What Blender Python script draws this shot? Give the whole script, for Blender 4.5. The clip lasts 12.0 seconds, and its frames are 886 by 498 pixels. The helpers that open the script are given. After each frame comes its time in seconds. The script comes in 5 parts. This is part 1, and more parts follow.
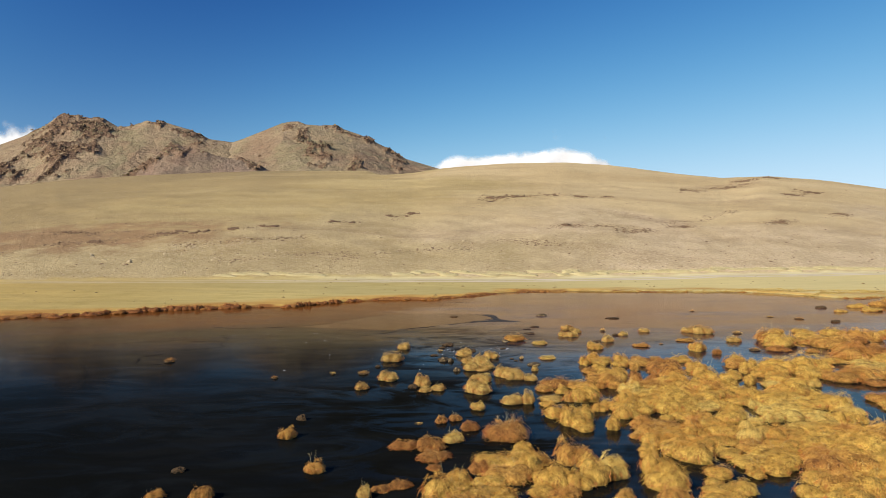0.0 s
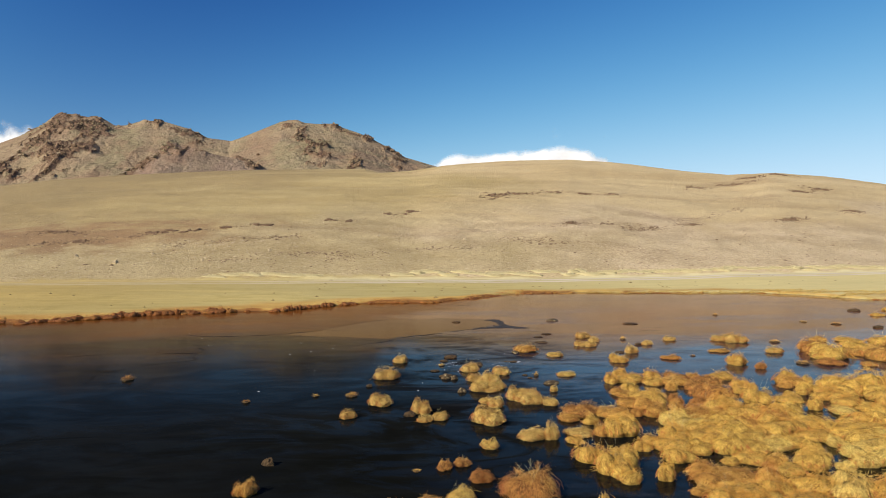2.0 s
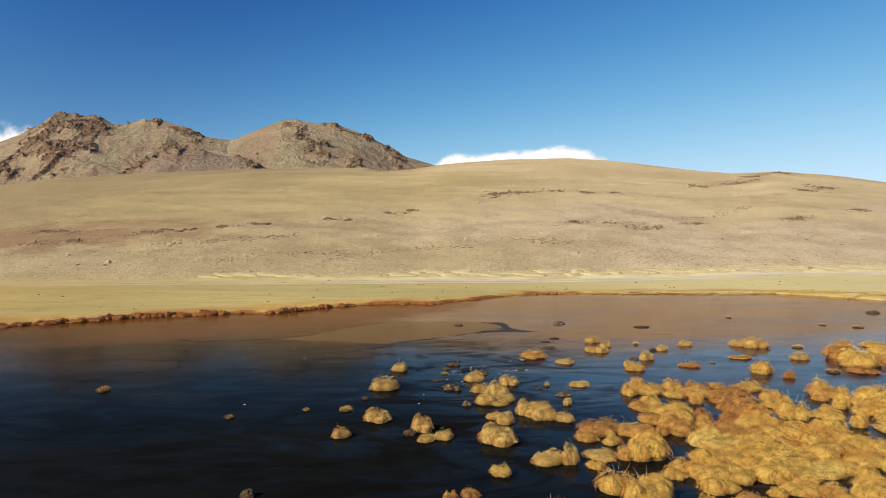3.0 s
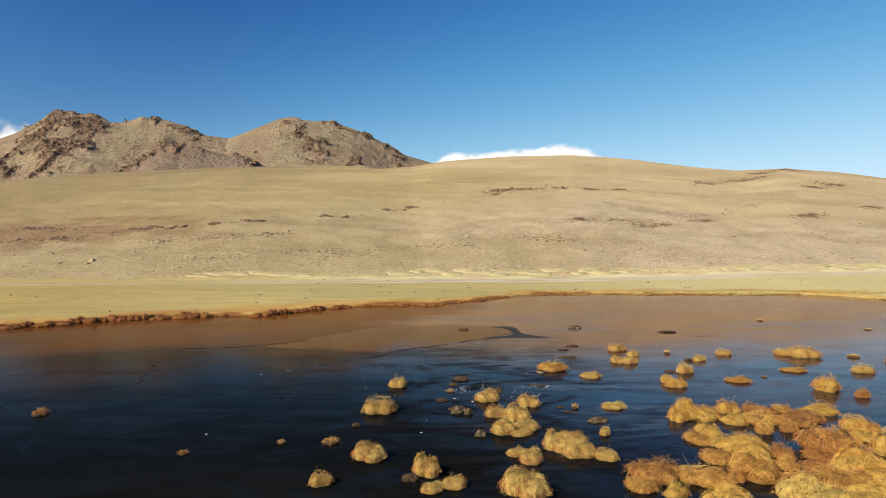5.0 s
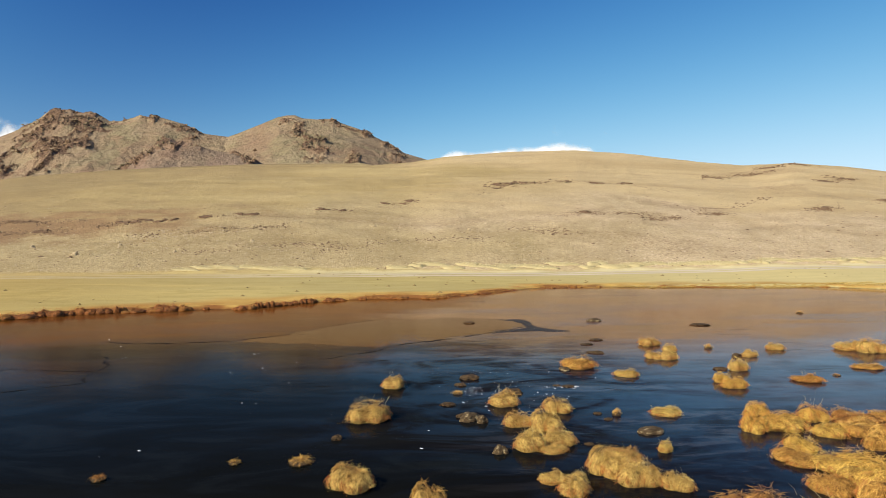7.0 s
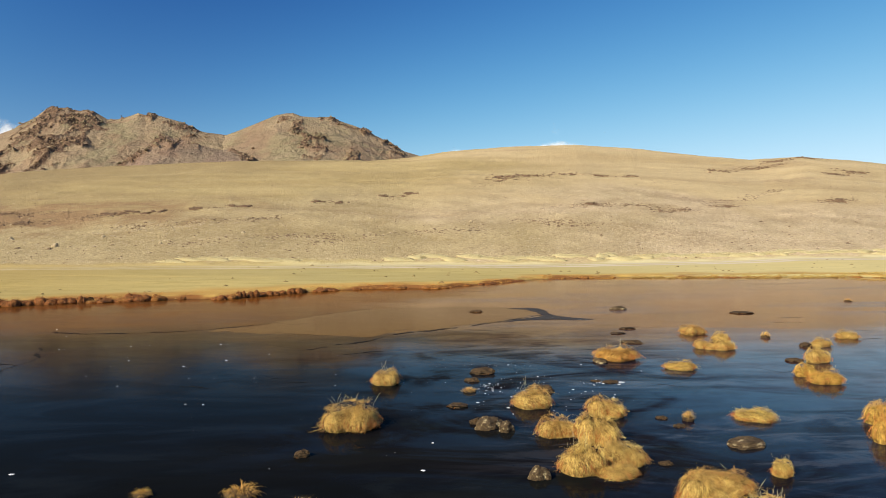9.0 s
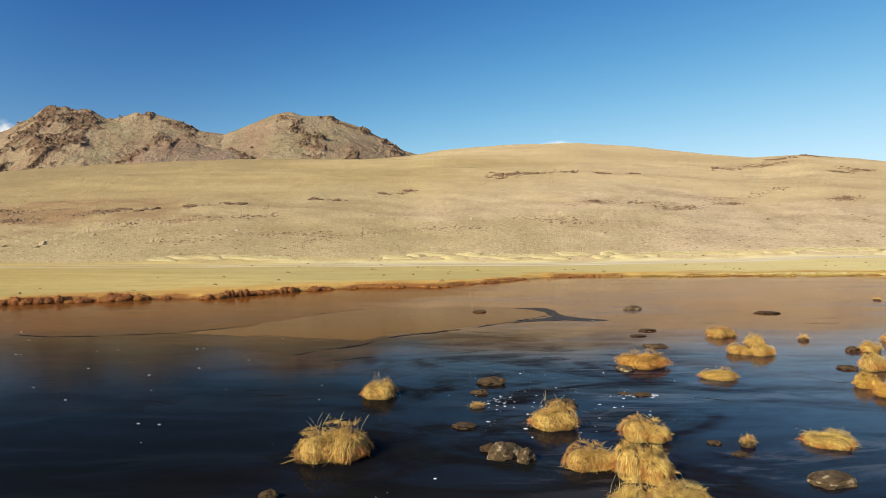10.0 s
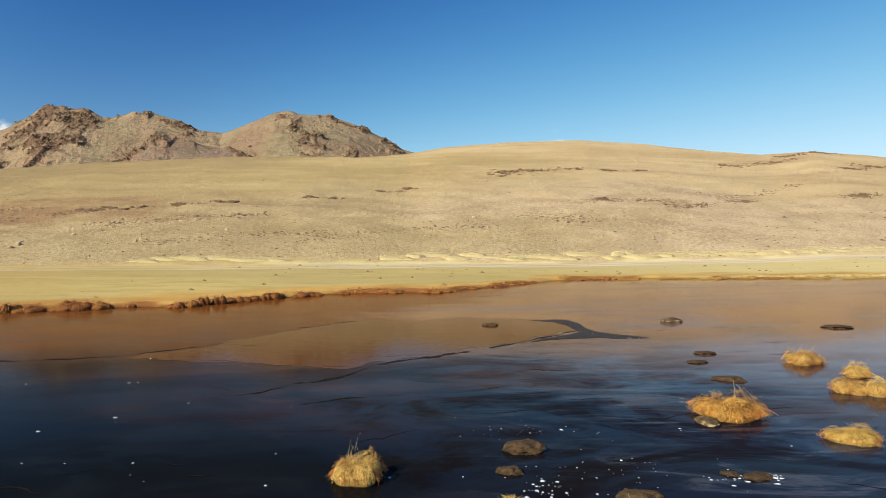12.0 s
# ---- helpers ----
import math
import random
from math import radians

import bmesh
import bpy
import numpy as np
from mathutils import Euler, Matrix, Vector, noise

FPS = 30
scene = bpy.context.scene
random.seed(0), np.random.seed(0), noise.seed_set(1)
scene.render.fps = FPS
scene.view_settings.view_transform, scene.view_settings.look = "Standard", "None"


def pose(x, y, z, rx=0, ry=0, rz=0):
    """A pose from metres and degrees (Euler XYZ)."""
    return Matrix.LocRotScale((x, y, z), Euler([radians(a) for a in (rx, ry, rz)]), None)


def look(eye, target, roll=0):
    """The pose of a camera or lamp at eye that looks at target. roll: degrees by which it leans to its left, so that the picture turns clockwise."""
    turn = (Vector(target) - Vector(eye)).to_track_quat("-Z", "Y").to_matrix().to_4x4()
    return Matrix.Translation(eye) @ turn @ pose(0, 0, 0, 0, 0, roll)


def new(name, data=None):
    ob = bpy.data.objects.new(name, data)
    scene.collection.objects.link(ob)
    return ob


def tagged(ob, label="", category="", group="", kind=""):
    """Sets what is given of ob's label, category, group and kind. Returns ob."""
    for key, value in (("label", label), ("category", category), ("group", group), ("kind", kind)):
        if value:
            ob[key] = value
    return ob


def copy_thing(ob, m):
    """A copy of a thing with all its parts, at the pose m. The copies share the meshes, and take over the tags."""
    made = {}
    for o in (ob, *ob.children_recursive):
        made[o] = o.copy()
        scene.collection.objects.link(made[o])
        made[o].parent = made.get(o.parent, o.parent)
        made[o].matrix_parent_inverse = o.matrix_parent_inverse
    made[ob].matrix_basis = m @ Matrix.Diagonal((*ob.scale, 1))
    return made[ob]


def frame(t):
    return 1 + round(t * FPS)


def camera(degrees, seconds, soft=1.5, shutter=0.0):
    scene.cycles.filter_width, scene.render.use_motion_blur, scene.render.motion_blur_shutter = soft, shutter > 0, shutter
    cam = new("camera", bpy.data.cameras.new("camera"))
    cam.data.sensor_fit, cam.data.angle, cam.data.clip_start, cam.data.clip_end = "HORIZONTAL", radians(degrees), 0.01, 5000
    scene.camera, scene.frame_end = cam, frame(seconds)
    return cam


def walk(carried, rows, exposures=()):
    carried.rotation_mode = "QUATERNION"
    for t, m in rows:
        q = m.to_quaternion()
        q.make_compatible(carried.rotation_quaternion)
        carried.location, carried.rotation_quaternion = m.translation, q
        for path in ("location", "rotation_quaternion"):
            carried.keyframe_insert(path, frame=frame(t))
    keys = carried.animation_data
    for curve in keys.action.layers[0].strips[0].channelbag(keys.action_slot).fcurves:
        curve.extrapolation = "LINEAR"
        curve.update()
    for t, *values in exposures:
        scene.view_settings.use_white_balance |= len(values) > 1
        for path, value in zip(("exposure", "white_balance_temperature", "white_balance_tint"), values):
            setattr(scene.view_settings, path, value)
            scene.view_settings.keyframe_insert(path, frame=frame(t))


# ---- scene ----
cam = camera(70.0, 12.0, soft=0.6)
# seconds, x, y, z, yaw, pitch, roll
PATH = [
    (0.0, 0.000, -0.000, 9.800, 0.000, -0.361, 0.332),
    (0.5, -0.038, 1.861, 9.802, -0.002, -0.380, 0.366),
    (1.0, -0.068, 3.733, 9.782, -0.003, -0.407, 0.402),
    (1.5, -0.099, 5.601, 9.775, -0.011, -0.432, 0.441),
    (2.0, -0.158, 7.440, 9.782, -0.018, -0.460, 0.471),
    (2.5, -0.242, 9.252, 9.779, -0.026, -0.478, 0.488),
    (3.0, -0.345, 11.065, 9.783, -0.024, -0.517, 0.491),
    (5.0, -0.780, 18.387, 9.433, -0.089, -0.607, 0.474),
    (5.5, -0.854, 20.232, 9.089, -0.079, -0.636, 0.483),
    (6.0, -0.913, 22.097, 8.671, -0.074, -0.645, 0.500),
    (6.5, -0.977, 23.997, 8.244, -0.070, -0.653, 0.521),
    (7.0, -1.041, 25.909, 7.786, -0.060, -0.651, 0.543),
    (9.0, -1.348, 33.383, 5.929, -0.105, -0.703, 0.610),
    (9.5, -1.417, 35.299, 5.571, -0.139, -0.732, 0.629),
    (10.0, -1.472, 37.207, 5.555, -0.163, -0.746, 0.635),
    (10.5, -1.533, 39.138, 5.585, -0.172, -0.750, 0.636),
    (11.0, -1.595, 41.082, 5.603, -0.184, -0.761, 0.649),
    (11.5, -1.667, 43.014, 5.605, -0.183, -0.783, 0.676),
    (12.0, -1.713, 44.964, 5.606, -0.181, -0.798, 0.716),
]
walk(cam, [(t, pose(x, y, z, 90 + pitch, roll, yaw)) for t, x, y, z, yaw, pitch, roll in PATH], [(0.0, 0.23, 6500, 11), (6.0, 0.32, 6650, 10), (12.0, 0.42, 6850, 9)])

# ---- light: a clear high-altitude sky, the sun behind and to the west ----
SUN_FROM, SUN_HEIGHT = 231.0, 33.0          # degrees clockwise from straight ahead; above the horizon
world = bpy.data.worlds.new("sky")
scene.world = world
world.use_nodes = True
sky = world.node_tree.nodes.new("ShaderNodeTexSky")
sky.sky_type, sky.sun_disc = "NISHITA", False
sky.sun_elevation, sky.sun_rotation = radians(SUN_HEIGHT), radians(SUN_FROM)
sky.altitude, sky.air_density, sky.dust_density, sky.ozone_density = 2600, 1.0, 0.5, 2.4
world.node_tree.nodes["Background"].inputs["Strength"].default_value = 0.05
# thin high-altitude air: a deep zenith and a pale rim, channel by channel
split = world.node_tree.nodes.new("ShaderNodeSeparateColor")
join = world.node_tree.nodes.new("ShaderNodeCombineColor")
world.node_tree.links.new(sky.outputs[0], split.inputs[0])
for channel, (power, amount, most) in enumerate(((2.6, 0.67, 12.5), (2.05, 1.11, 17.0), (1.45, 2.05, 23.5))):
    last = raw = split.outputs[channel]
    for op, value in (("POWER", power), ("MULTIPLY", amount), ("DIVIDE", most), ("ADD", 1.0)):
        step = world.node_tree.nodes.new("ShaderNodeMath")
        step.operation, step.inputs[1].default_value = op, value
        world.node_tree.links.new(last, step.inputs[0])
        raw = last if op == "DIVIDE" else raw
        last = step.outputs[0]
    step = world.node_tree.nodes.new("ShaderNodeMath")
    step.operation = "DIVIDE"
    world.node_tree.links.new(raw, step.inputs[0])
    world.node_tree.links.new(last, step.inputs[1])
    last = step.outputs[0]
    world.node_tree.links.new(last, join.inputs[channel])
a, e = radians(SUN_FROM), radians(SUN_HEIGHT)
# the sky is deepest at right angles to the sun
toward = world.node_tree.nodes.new("ShaderNodeVectorMath")
toward.operation, toward.inputs[1].default_value = "DOT_PRODUCT", (math.sin(a) * math.cos(e), math.cos(a) * math.cos(e), math.sin(e))
world.node_tree.links.new(world.node_tree.nodes.new("ShaderNodeTexCoord").outputs["Generated"], toward.inputs[0])
last = toward.outputs["Value"]
for op, value, slot in (("POWER", 2.0, 1), ("SUBTRACT", 1.0, 0), ("POWER", 12.0, 1)):
    step = world.node_tree.nodes.new("ShaderNodeMath")
    step.operation, step.inputs[slot].default_value = op, value
    world.node_tree.links.new(last, step.inputs[1 - slot])
    last = step.outputs[0]
deep = world.node_tree.nodes.new("ShaderNodeMix")
deep.data_type, deep.blend_type = "RGBA", "MULTIPLY"
deep.inputs[7].default_value = (0.74, 0.71, 0.80, 1.0)
world.node_tree.links.new(last, deep.inputs[0])
world.node_tree.links.new(join.outputs[0], deep.inputs[6])
world.node_tree.links.new(deep.outputs[2], world.node_tree.nodes["Background"].inputs["Color"])
sun = new("sun", bpy.data.lights.new("sun", "SUN"))
sun.data.energy, sun.data.angle, sun.data.color = 5.0, radians(0.53), (1.0, 0.92, 0.77)
sun.matrix_world = look((0, 0, 60), (-math.sin(a) * math.cos(e), -math.cos(a) * math.cos(e), 60 - math.sin(e)))


# ---- materials ----
class Mat:
    """A node material on one Principled shader."""

    def __init__(self, name, rough=0.8, spec=0.3):
        self.m = bpy.data.materials.new(name)
        self.m.use_nodes = True
        self.t = self.m.node_tree
        self.p = self.t.nodes["Principled BSDF"]
        self.p.inputs["Roughness"].default_value = rough
        self.p.inputs["Specular IOR Level"].default_value = spec
        self.pos = self.add("ShaderNodeTexCoord").outputs["Object"]

    def add(self, kind, **values):
        n = self.t.nodes.new(kind)
        for k, v in values.items():
            n.inputs[k.replace("_", " ")].default_value = v
        return n

    def put(self, value, socket):
        if isinstance(value, (int, float, tuple)):
            socket.default_value = (*value, 1.0) if isinstance(value, tuple) and len(value) == 3 else value
        else:
            self.t.links.new(value, socket)

    def noise(self, scale, detail=6.0, rough=0.55, stretch=None, where=None, warp=0.0):
        n = self.add("ShaderNodeTexNoise", Scale=scale, Detail=detail, Roughness=rough, Distortion=warp)
        src = where or self.pos
        if stretch:
            mp = self.add("ShaderNodeMapping")
            mp.inputs["Scale"].default_value = stretch
            self.t.links.new(src, mp.inputs["Vector"])
            src = mp.outputs[0]
        self.t.links.new(src, n.inputs["Vector"])
        return n.outputs["Fac"]

    def ramp(self, fac, *stops):
        r = self.add("ShaderNodeValToRGB")
        while len(r.color_ramp.elements) < len(stops):
            r.color_ramp.elements.new(0.5)
        for el, (at, c) in zip(r.color_ramp.elements, stops):
            el.position = at
            el.color = (*c, 1.0) if isinstance(c, tuple) else (c, c, c, 1.0)
        self.t.links.new(fac, r.inputs[0])
        return r.outputs[0]

    def mix(self, fac, a, b, how="MIX"):
        n = self.t.nodes.new("ShaderNodeMix")
        n.data_type, n.blend_type = "RGBA", how
        self.put(fac, n.inputs[0])
        self.put(a, n.inputs[6])
        self.put(b, n.inputs[7])
        return n.outputs[2]

    def span(self, value, lo, hi, to_lo=0.0, to_hi=1.0):
        n = self.add("ShaderNodeMapRange")
        n.interpolation_type = "SMOOTHSTEP"
        for k, v in enumerate((value, lo, hi, to_lo, to_hi)):
            self.put(v, n.inputs[k])
        return n.outputs[0]

    def math(self, op, a, b):
        n = self.t.nodes.new("ShaderNodeMath")
        n.operation = op
        self.put(a, n.inputs[0])
        self.put(b, n.inputs[1])
        return n.outputs[0]

    def attr(self, name):
        n = self.t.nodes.new("ShaderNodeAttribute")
        n.attribute_name = name
        return n.outputs["Fac"]

    def chance(self):
        return self.t.nodes.new("ShaderNodeObjectInfo").outputs["Random"]

    def island(self):
        return self.t.nodes.new("ShaderNodeNewGeometry").outputs["Random Per Island"]

    def done(self, colour, bump=None, strength=0.5, distance=0.05, rough=None):
        self.put(colour, self.p.inputs["Base Color"])
        if rough is not None:
            self.put(rough, self.p.inputs["Roughness"])
        if bump is not None:
            b = self.add("ShaderNodeBump", Strength=strength, Distance=distance)
            self.t.links.new(bump, b.inputs["Height"])
            self.t.links.new(b.outputs[0], self.p.inputs["Normal"])
        return self.m


def ground_material():
    g = Mat("dry_steppe_ground", 0.95, 0.15)
    bank, rise, track = g.attr("bank"), g.attr("rise"), g.attr("track")
    broad, mid, fine = g.noise(0.012, 5), g.noise(0.09, 6), g.noise(1.3, 8, 0.65)
    stripe = g.noise(0.05, 6, 0.6, (0.25, 1.0, 1.0))
    speck = g.noise(1.3, 7, 0.8)
    # flat meadow: pale straw, greener streaks, ochre by the water
    wob = g.math("ADD", bank, g.span(stripe, 0.3, 0.7, -5.0, 5.0))
    streak = g.noise(0.22, 8, 0.7, (0.10, 1.0, 1.0))
    meadow = g.mix(g.span(stripe, 0.40, 0.60), (0.55, 0.43, 0.165), (0.46, 0.368, 0.150))
    meadow = g.mix(g.span(streak, 0.44, 0.62, 0.0, 0.40), meadow, (0.42, 0.325, 0.120))
    meadow = g.mix(g.span(speck, 0.56, 0.66, 0.0, 0.3), meadow, (0.38, 0.29, 0.11))
    meadow = g.mix(g.span(streak, 0.32, 0.44, 0.35, 0.0), meadow, (0.62, 0.51, 0.23))
    tuftsy = g.noise(0.35, 6, 0.7, (0.35, 1.0, 1.0))
    meadow = g.mix(g.span(tuftsy, 0.48, 0.62, 0.0, 0.55), meadow, (0.385, 0.305, 0.105))
    meadow = g.mix(g.span(broad, 0.40, 0.62, 0.0, 0.6), meadow, g.mix(1.0, meadow, (0.90, 0.88, 0.78), "MULTIPLY"))
    stretch_x = g.t.nodes.new("ShaderNodeSeparateXYZ")
    g.t.links.new(g.pos, stretch_x.inputs[0])
    meadow = g.mix(g.span(stretch_x.outputs[0], -85.0, -12.0, 0.95, 0.0), meadow, g.mix(1.0, meadow, (0.90, 0.80, 0.65), "MULTIPLY"))
    meadow = g.mix(g.span(stretch_x.outputs[0], 5.0, 50.0, 0.0, 0.40), meadow, (0.72, 0.60, 0.29))
    shore = g.mix(g.span(mid, 0.35, 0.65), (0.40, 0.21, 0.05), (0.56, 0.36, 0.10))
    flat = g.mix(g.span(wob, 1.5, 8.5), shore, meadow)
    place_x = g.t.nodes.new("ShaderNodeSeparateXYZ")
    g.t.links.new(g.pos, place_x.inputs[0])
    eastern = g.span(g.math("ADD", place_x.outputs[0], g.span(mid, 0.3, 0.7, -12.0, 12.0)), 16.0, 40.0)
    mud = g.mix(eastern, (0.24, 0.10, 0.028), g.mix(g.span(fine, 0.42, 0.58), (0.52, 0.42, 0.18), (0.42, 0.29, 0.085)))
    flat = g.mix(g.span(g.math("ADD", bank, g.span(mid, 0.3, 0.7, -1.6, 1.6)), 0.2, 1.6), mud, flat)
    belt = g.math("ADD", g.math("ABSOLUTE", g.math("ADD", rise, 1.4), 0.0), g.span(mid, 0.3, 0.7, -1.6, 1.6))
    flat = g.mix(g.math("MULTIPLY", g.span(belt, 1.2, 2.6, 0.4, 0.0), g.span(g.math("ADD", place_x.outputs[0], g.span(broad, 0.3, 0.7, -70.0, 70.0)), -70.0, 0.0, 0.25, 1.0)), flat, (0.84, 0.75, 0.48))
    flat = g.mix(g.span(bank, -0.6, 0.5), (0.02, 0.016, 0.012), flat)
    # gravelly slope
    tan = g.mix(g.span(mid, 0.35, 0.65), (0.40, 0.303, 0.150), (0.485, 0.370, 0.190))
    tan = g.mix(g.span(speck, 0.53, 0.60, 0.0, 0.55), tan, (0.20, 0.125, 0.065))
    tan = g.mix(g.span(speck, 0.37, 0.44, 0.6, 0.0), tan, (0.66, 0.54, 0.36))
    straw = g.mix(g.span(stripe, 0.35, 0.65), (0.40, 0.295, 0.130), (0.475, 0.360, 0.168))
    straw = g.mix(g.span(speck, 0.50, 0.62, 0.0, 0.28), straw, (0.28, 0.18, 0.075))
    high = g.math("ADD", rise, g.span(broad, 0.3, 0.7, -45.0, 45.0))
    hill = g.mix(g.span(high, 55.0, 110.0), tan, straw)
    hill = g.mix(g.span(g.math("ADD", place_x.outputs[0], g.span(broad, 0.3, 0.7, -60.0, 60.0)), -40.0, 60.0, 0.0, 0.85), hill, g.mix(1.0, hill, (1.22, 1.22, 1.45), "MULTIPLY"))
    sweep = g.noise(0.035, 7, 0.62, (0.22, 1.0, 1.6), warp=0.7)
    hill = g.mix(g.span(sweep, 0.52, 0.66, 0.0, 0.55), hill, g.mix(1.0, hill, (0.90, 0.875, 0.83), "MULTIPLY"))
    hill = g.mix(g.span(sweep, 0.34, 0.46, 0.55, 0.0), hill, g.mix(1.0, hill, (1.08, 1.09, 1.10), "MULTIPLY"))
    patches = g.noise(0.03, 8, 0.7, (0.35, 1.0, 1.0), warp=0.6)
    hill = g.mix(g.math("MULTIPLY", g.span(patches, 0.54, 0.66, 0.0, 0.5), g.span(speck, 0.44, 0.56, 0.15, 1.0)), hill, (0.23, 0.14, 0.08))
    west = g.t.nodes.new("ShaderNodeSeparateXYZ")
    g.t.links.new(g.pos, west.inputs[0])
    level = g.math("ADD", g.math("ABSOLUTE", g.math("SUBTRACT", rise, 50.0), 0.0), g.span(mid, 0.3, 0.7, -9.0, 9.0))
    reddish = g.math("MULTIPLY", g.span(level, 6.0, 26.0, 0.80, 0.0), g.span(g.math("ADD", west.outputs[0], g.span(mid, 0.3, 0.7, -14.0, 14.0)), -98.0, -50.0, 1.0, 0.10))
    olive = g.math("MULTIPLY", g.span(g.math("ADD", west.outputs[0], g.span(broad, 0.3, 0.7, -60.0, 60.0)), -190.0, -35.0, 0.85, 0.0), g.span(high, 30.0, 80.0, 0.35, 1.0))
    hill = g.mix(olive, hill, (0.290, 0.208, 0.098))
    hill = g.mix(reddish, hill, (0.29, 0.17, 0.085))
    colour = g.mix(g.span(g.math("ADD", rise, g.span(mid, 0.3, 0.7, -2.0, 2.0)), -1.5, 3.0), flat, hill)
    # two-rut dirt track
    rut = g.math("ABSOLUTE", g.math("SUBTRACT", g.math("ABSOLUTE", track, 0.0), 2.4), 0.0)
    dirt = g.mix(g.span(mid, 0.4, 0.6), (0.56, 0.46, 0.32), (0.64, 0.54, 0.39))
    colour = g.mix(g.span(g.math("ADD", rut, g.span(fine, 0.3, 0.7, -0.35, 0.35)), 0.9, 2.2, 0.95, 0.0), colour, g.mix(g.span(place_x.outputs[0], -70.0, 20.0, 0.35, 1.0), colour, dirt))
    grain = g.noise(3.2, 3, 0.7)
    colour = g.mix(g.span(rise, -2.0, 6.0, 0.15, 1.0), colour, g.mix(1.0, colour, g.ramp(grain, (0.30, 0.70), (0.52, 1.0), (0.72, 1.24)), "MULTIPLY"))
    bump = g.math("ADD", g.math("MULTIPLY", speck, 0.6), g.math("MULTIPLY", fine, 0.4))
    bump = g.math("MULTIPLY", bump, g.span(rise, -3.0, 8.0, 0.12, 1.0))
    return g.done(colour, bump, 0.8, 0.5)


def mountain_material(low=(0.268, 0.183, 0.113), high=(0.335, 0.246, 0.146), green=0.85):
    g = Mat("rocky_mountain", 0.95, 0.15)
    rock = g.attr("rock")
    n1, n2, n3 = g.noise(0.006, 6), g.noise(0.03, 8, 0.65), g.noise(0.10, 8, 0.7)
    scree = g.mix(g.span(n1, 0.40, 0.60), low, high)
    olive = g.noise(0.0075, 5, 0.6, (1.0, 0.6, 0.8), warp=0.8)
    scree = g.mix(g.span(olive, 0.44, 0.58, 0.0, green), scree, (0.250, 0.205, 0.115))
    wash = g.noise(0.012, 7, 0.65, (1.0, 0.7, 1.1), warp=0.5)
    scree = g.mix(g.span(wash, 0.50, 0.62, 0.0, 0.6), scree, (0.310, 0.232, 0.145))
    scree = g.mix(g.span(wash, 0.36, 0.46, 0.5, 0.0), scree, (0.270, 0.165, 0.105))
    scree = g.mix(g.span(n2, 0.50, 0.68, 0.0, 0.45), scree, tuple(0.7 * c for c in low))
    crag = g.mix(g.span(n3, 0.38, 0.62), (0.110, 0.066, 0.042), (0.250, 0.155, 0.094))
    colour = g.mix(g.span(g.math("ADD", rock, g.span(n3, 0.3, 0.7, -0.40, 0.40)), 0.32, 0.62), scree, crag)
    grit = g.noise(0.30, 4, 0.7)
    colour = g.mix(1.0, colour, g.ramp(grit, (0.32, 0.72), (0.50, 1.0), (0.68, 1.22)), "MULTIPLY")
    return g.done(colour, g.math("ADD", n2, g.math("MULTIPLY", n3, 0.6)), 1.0, 9.0)


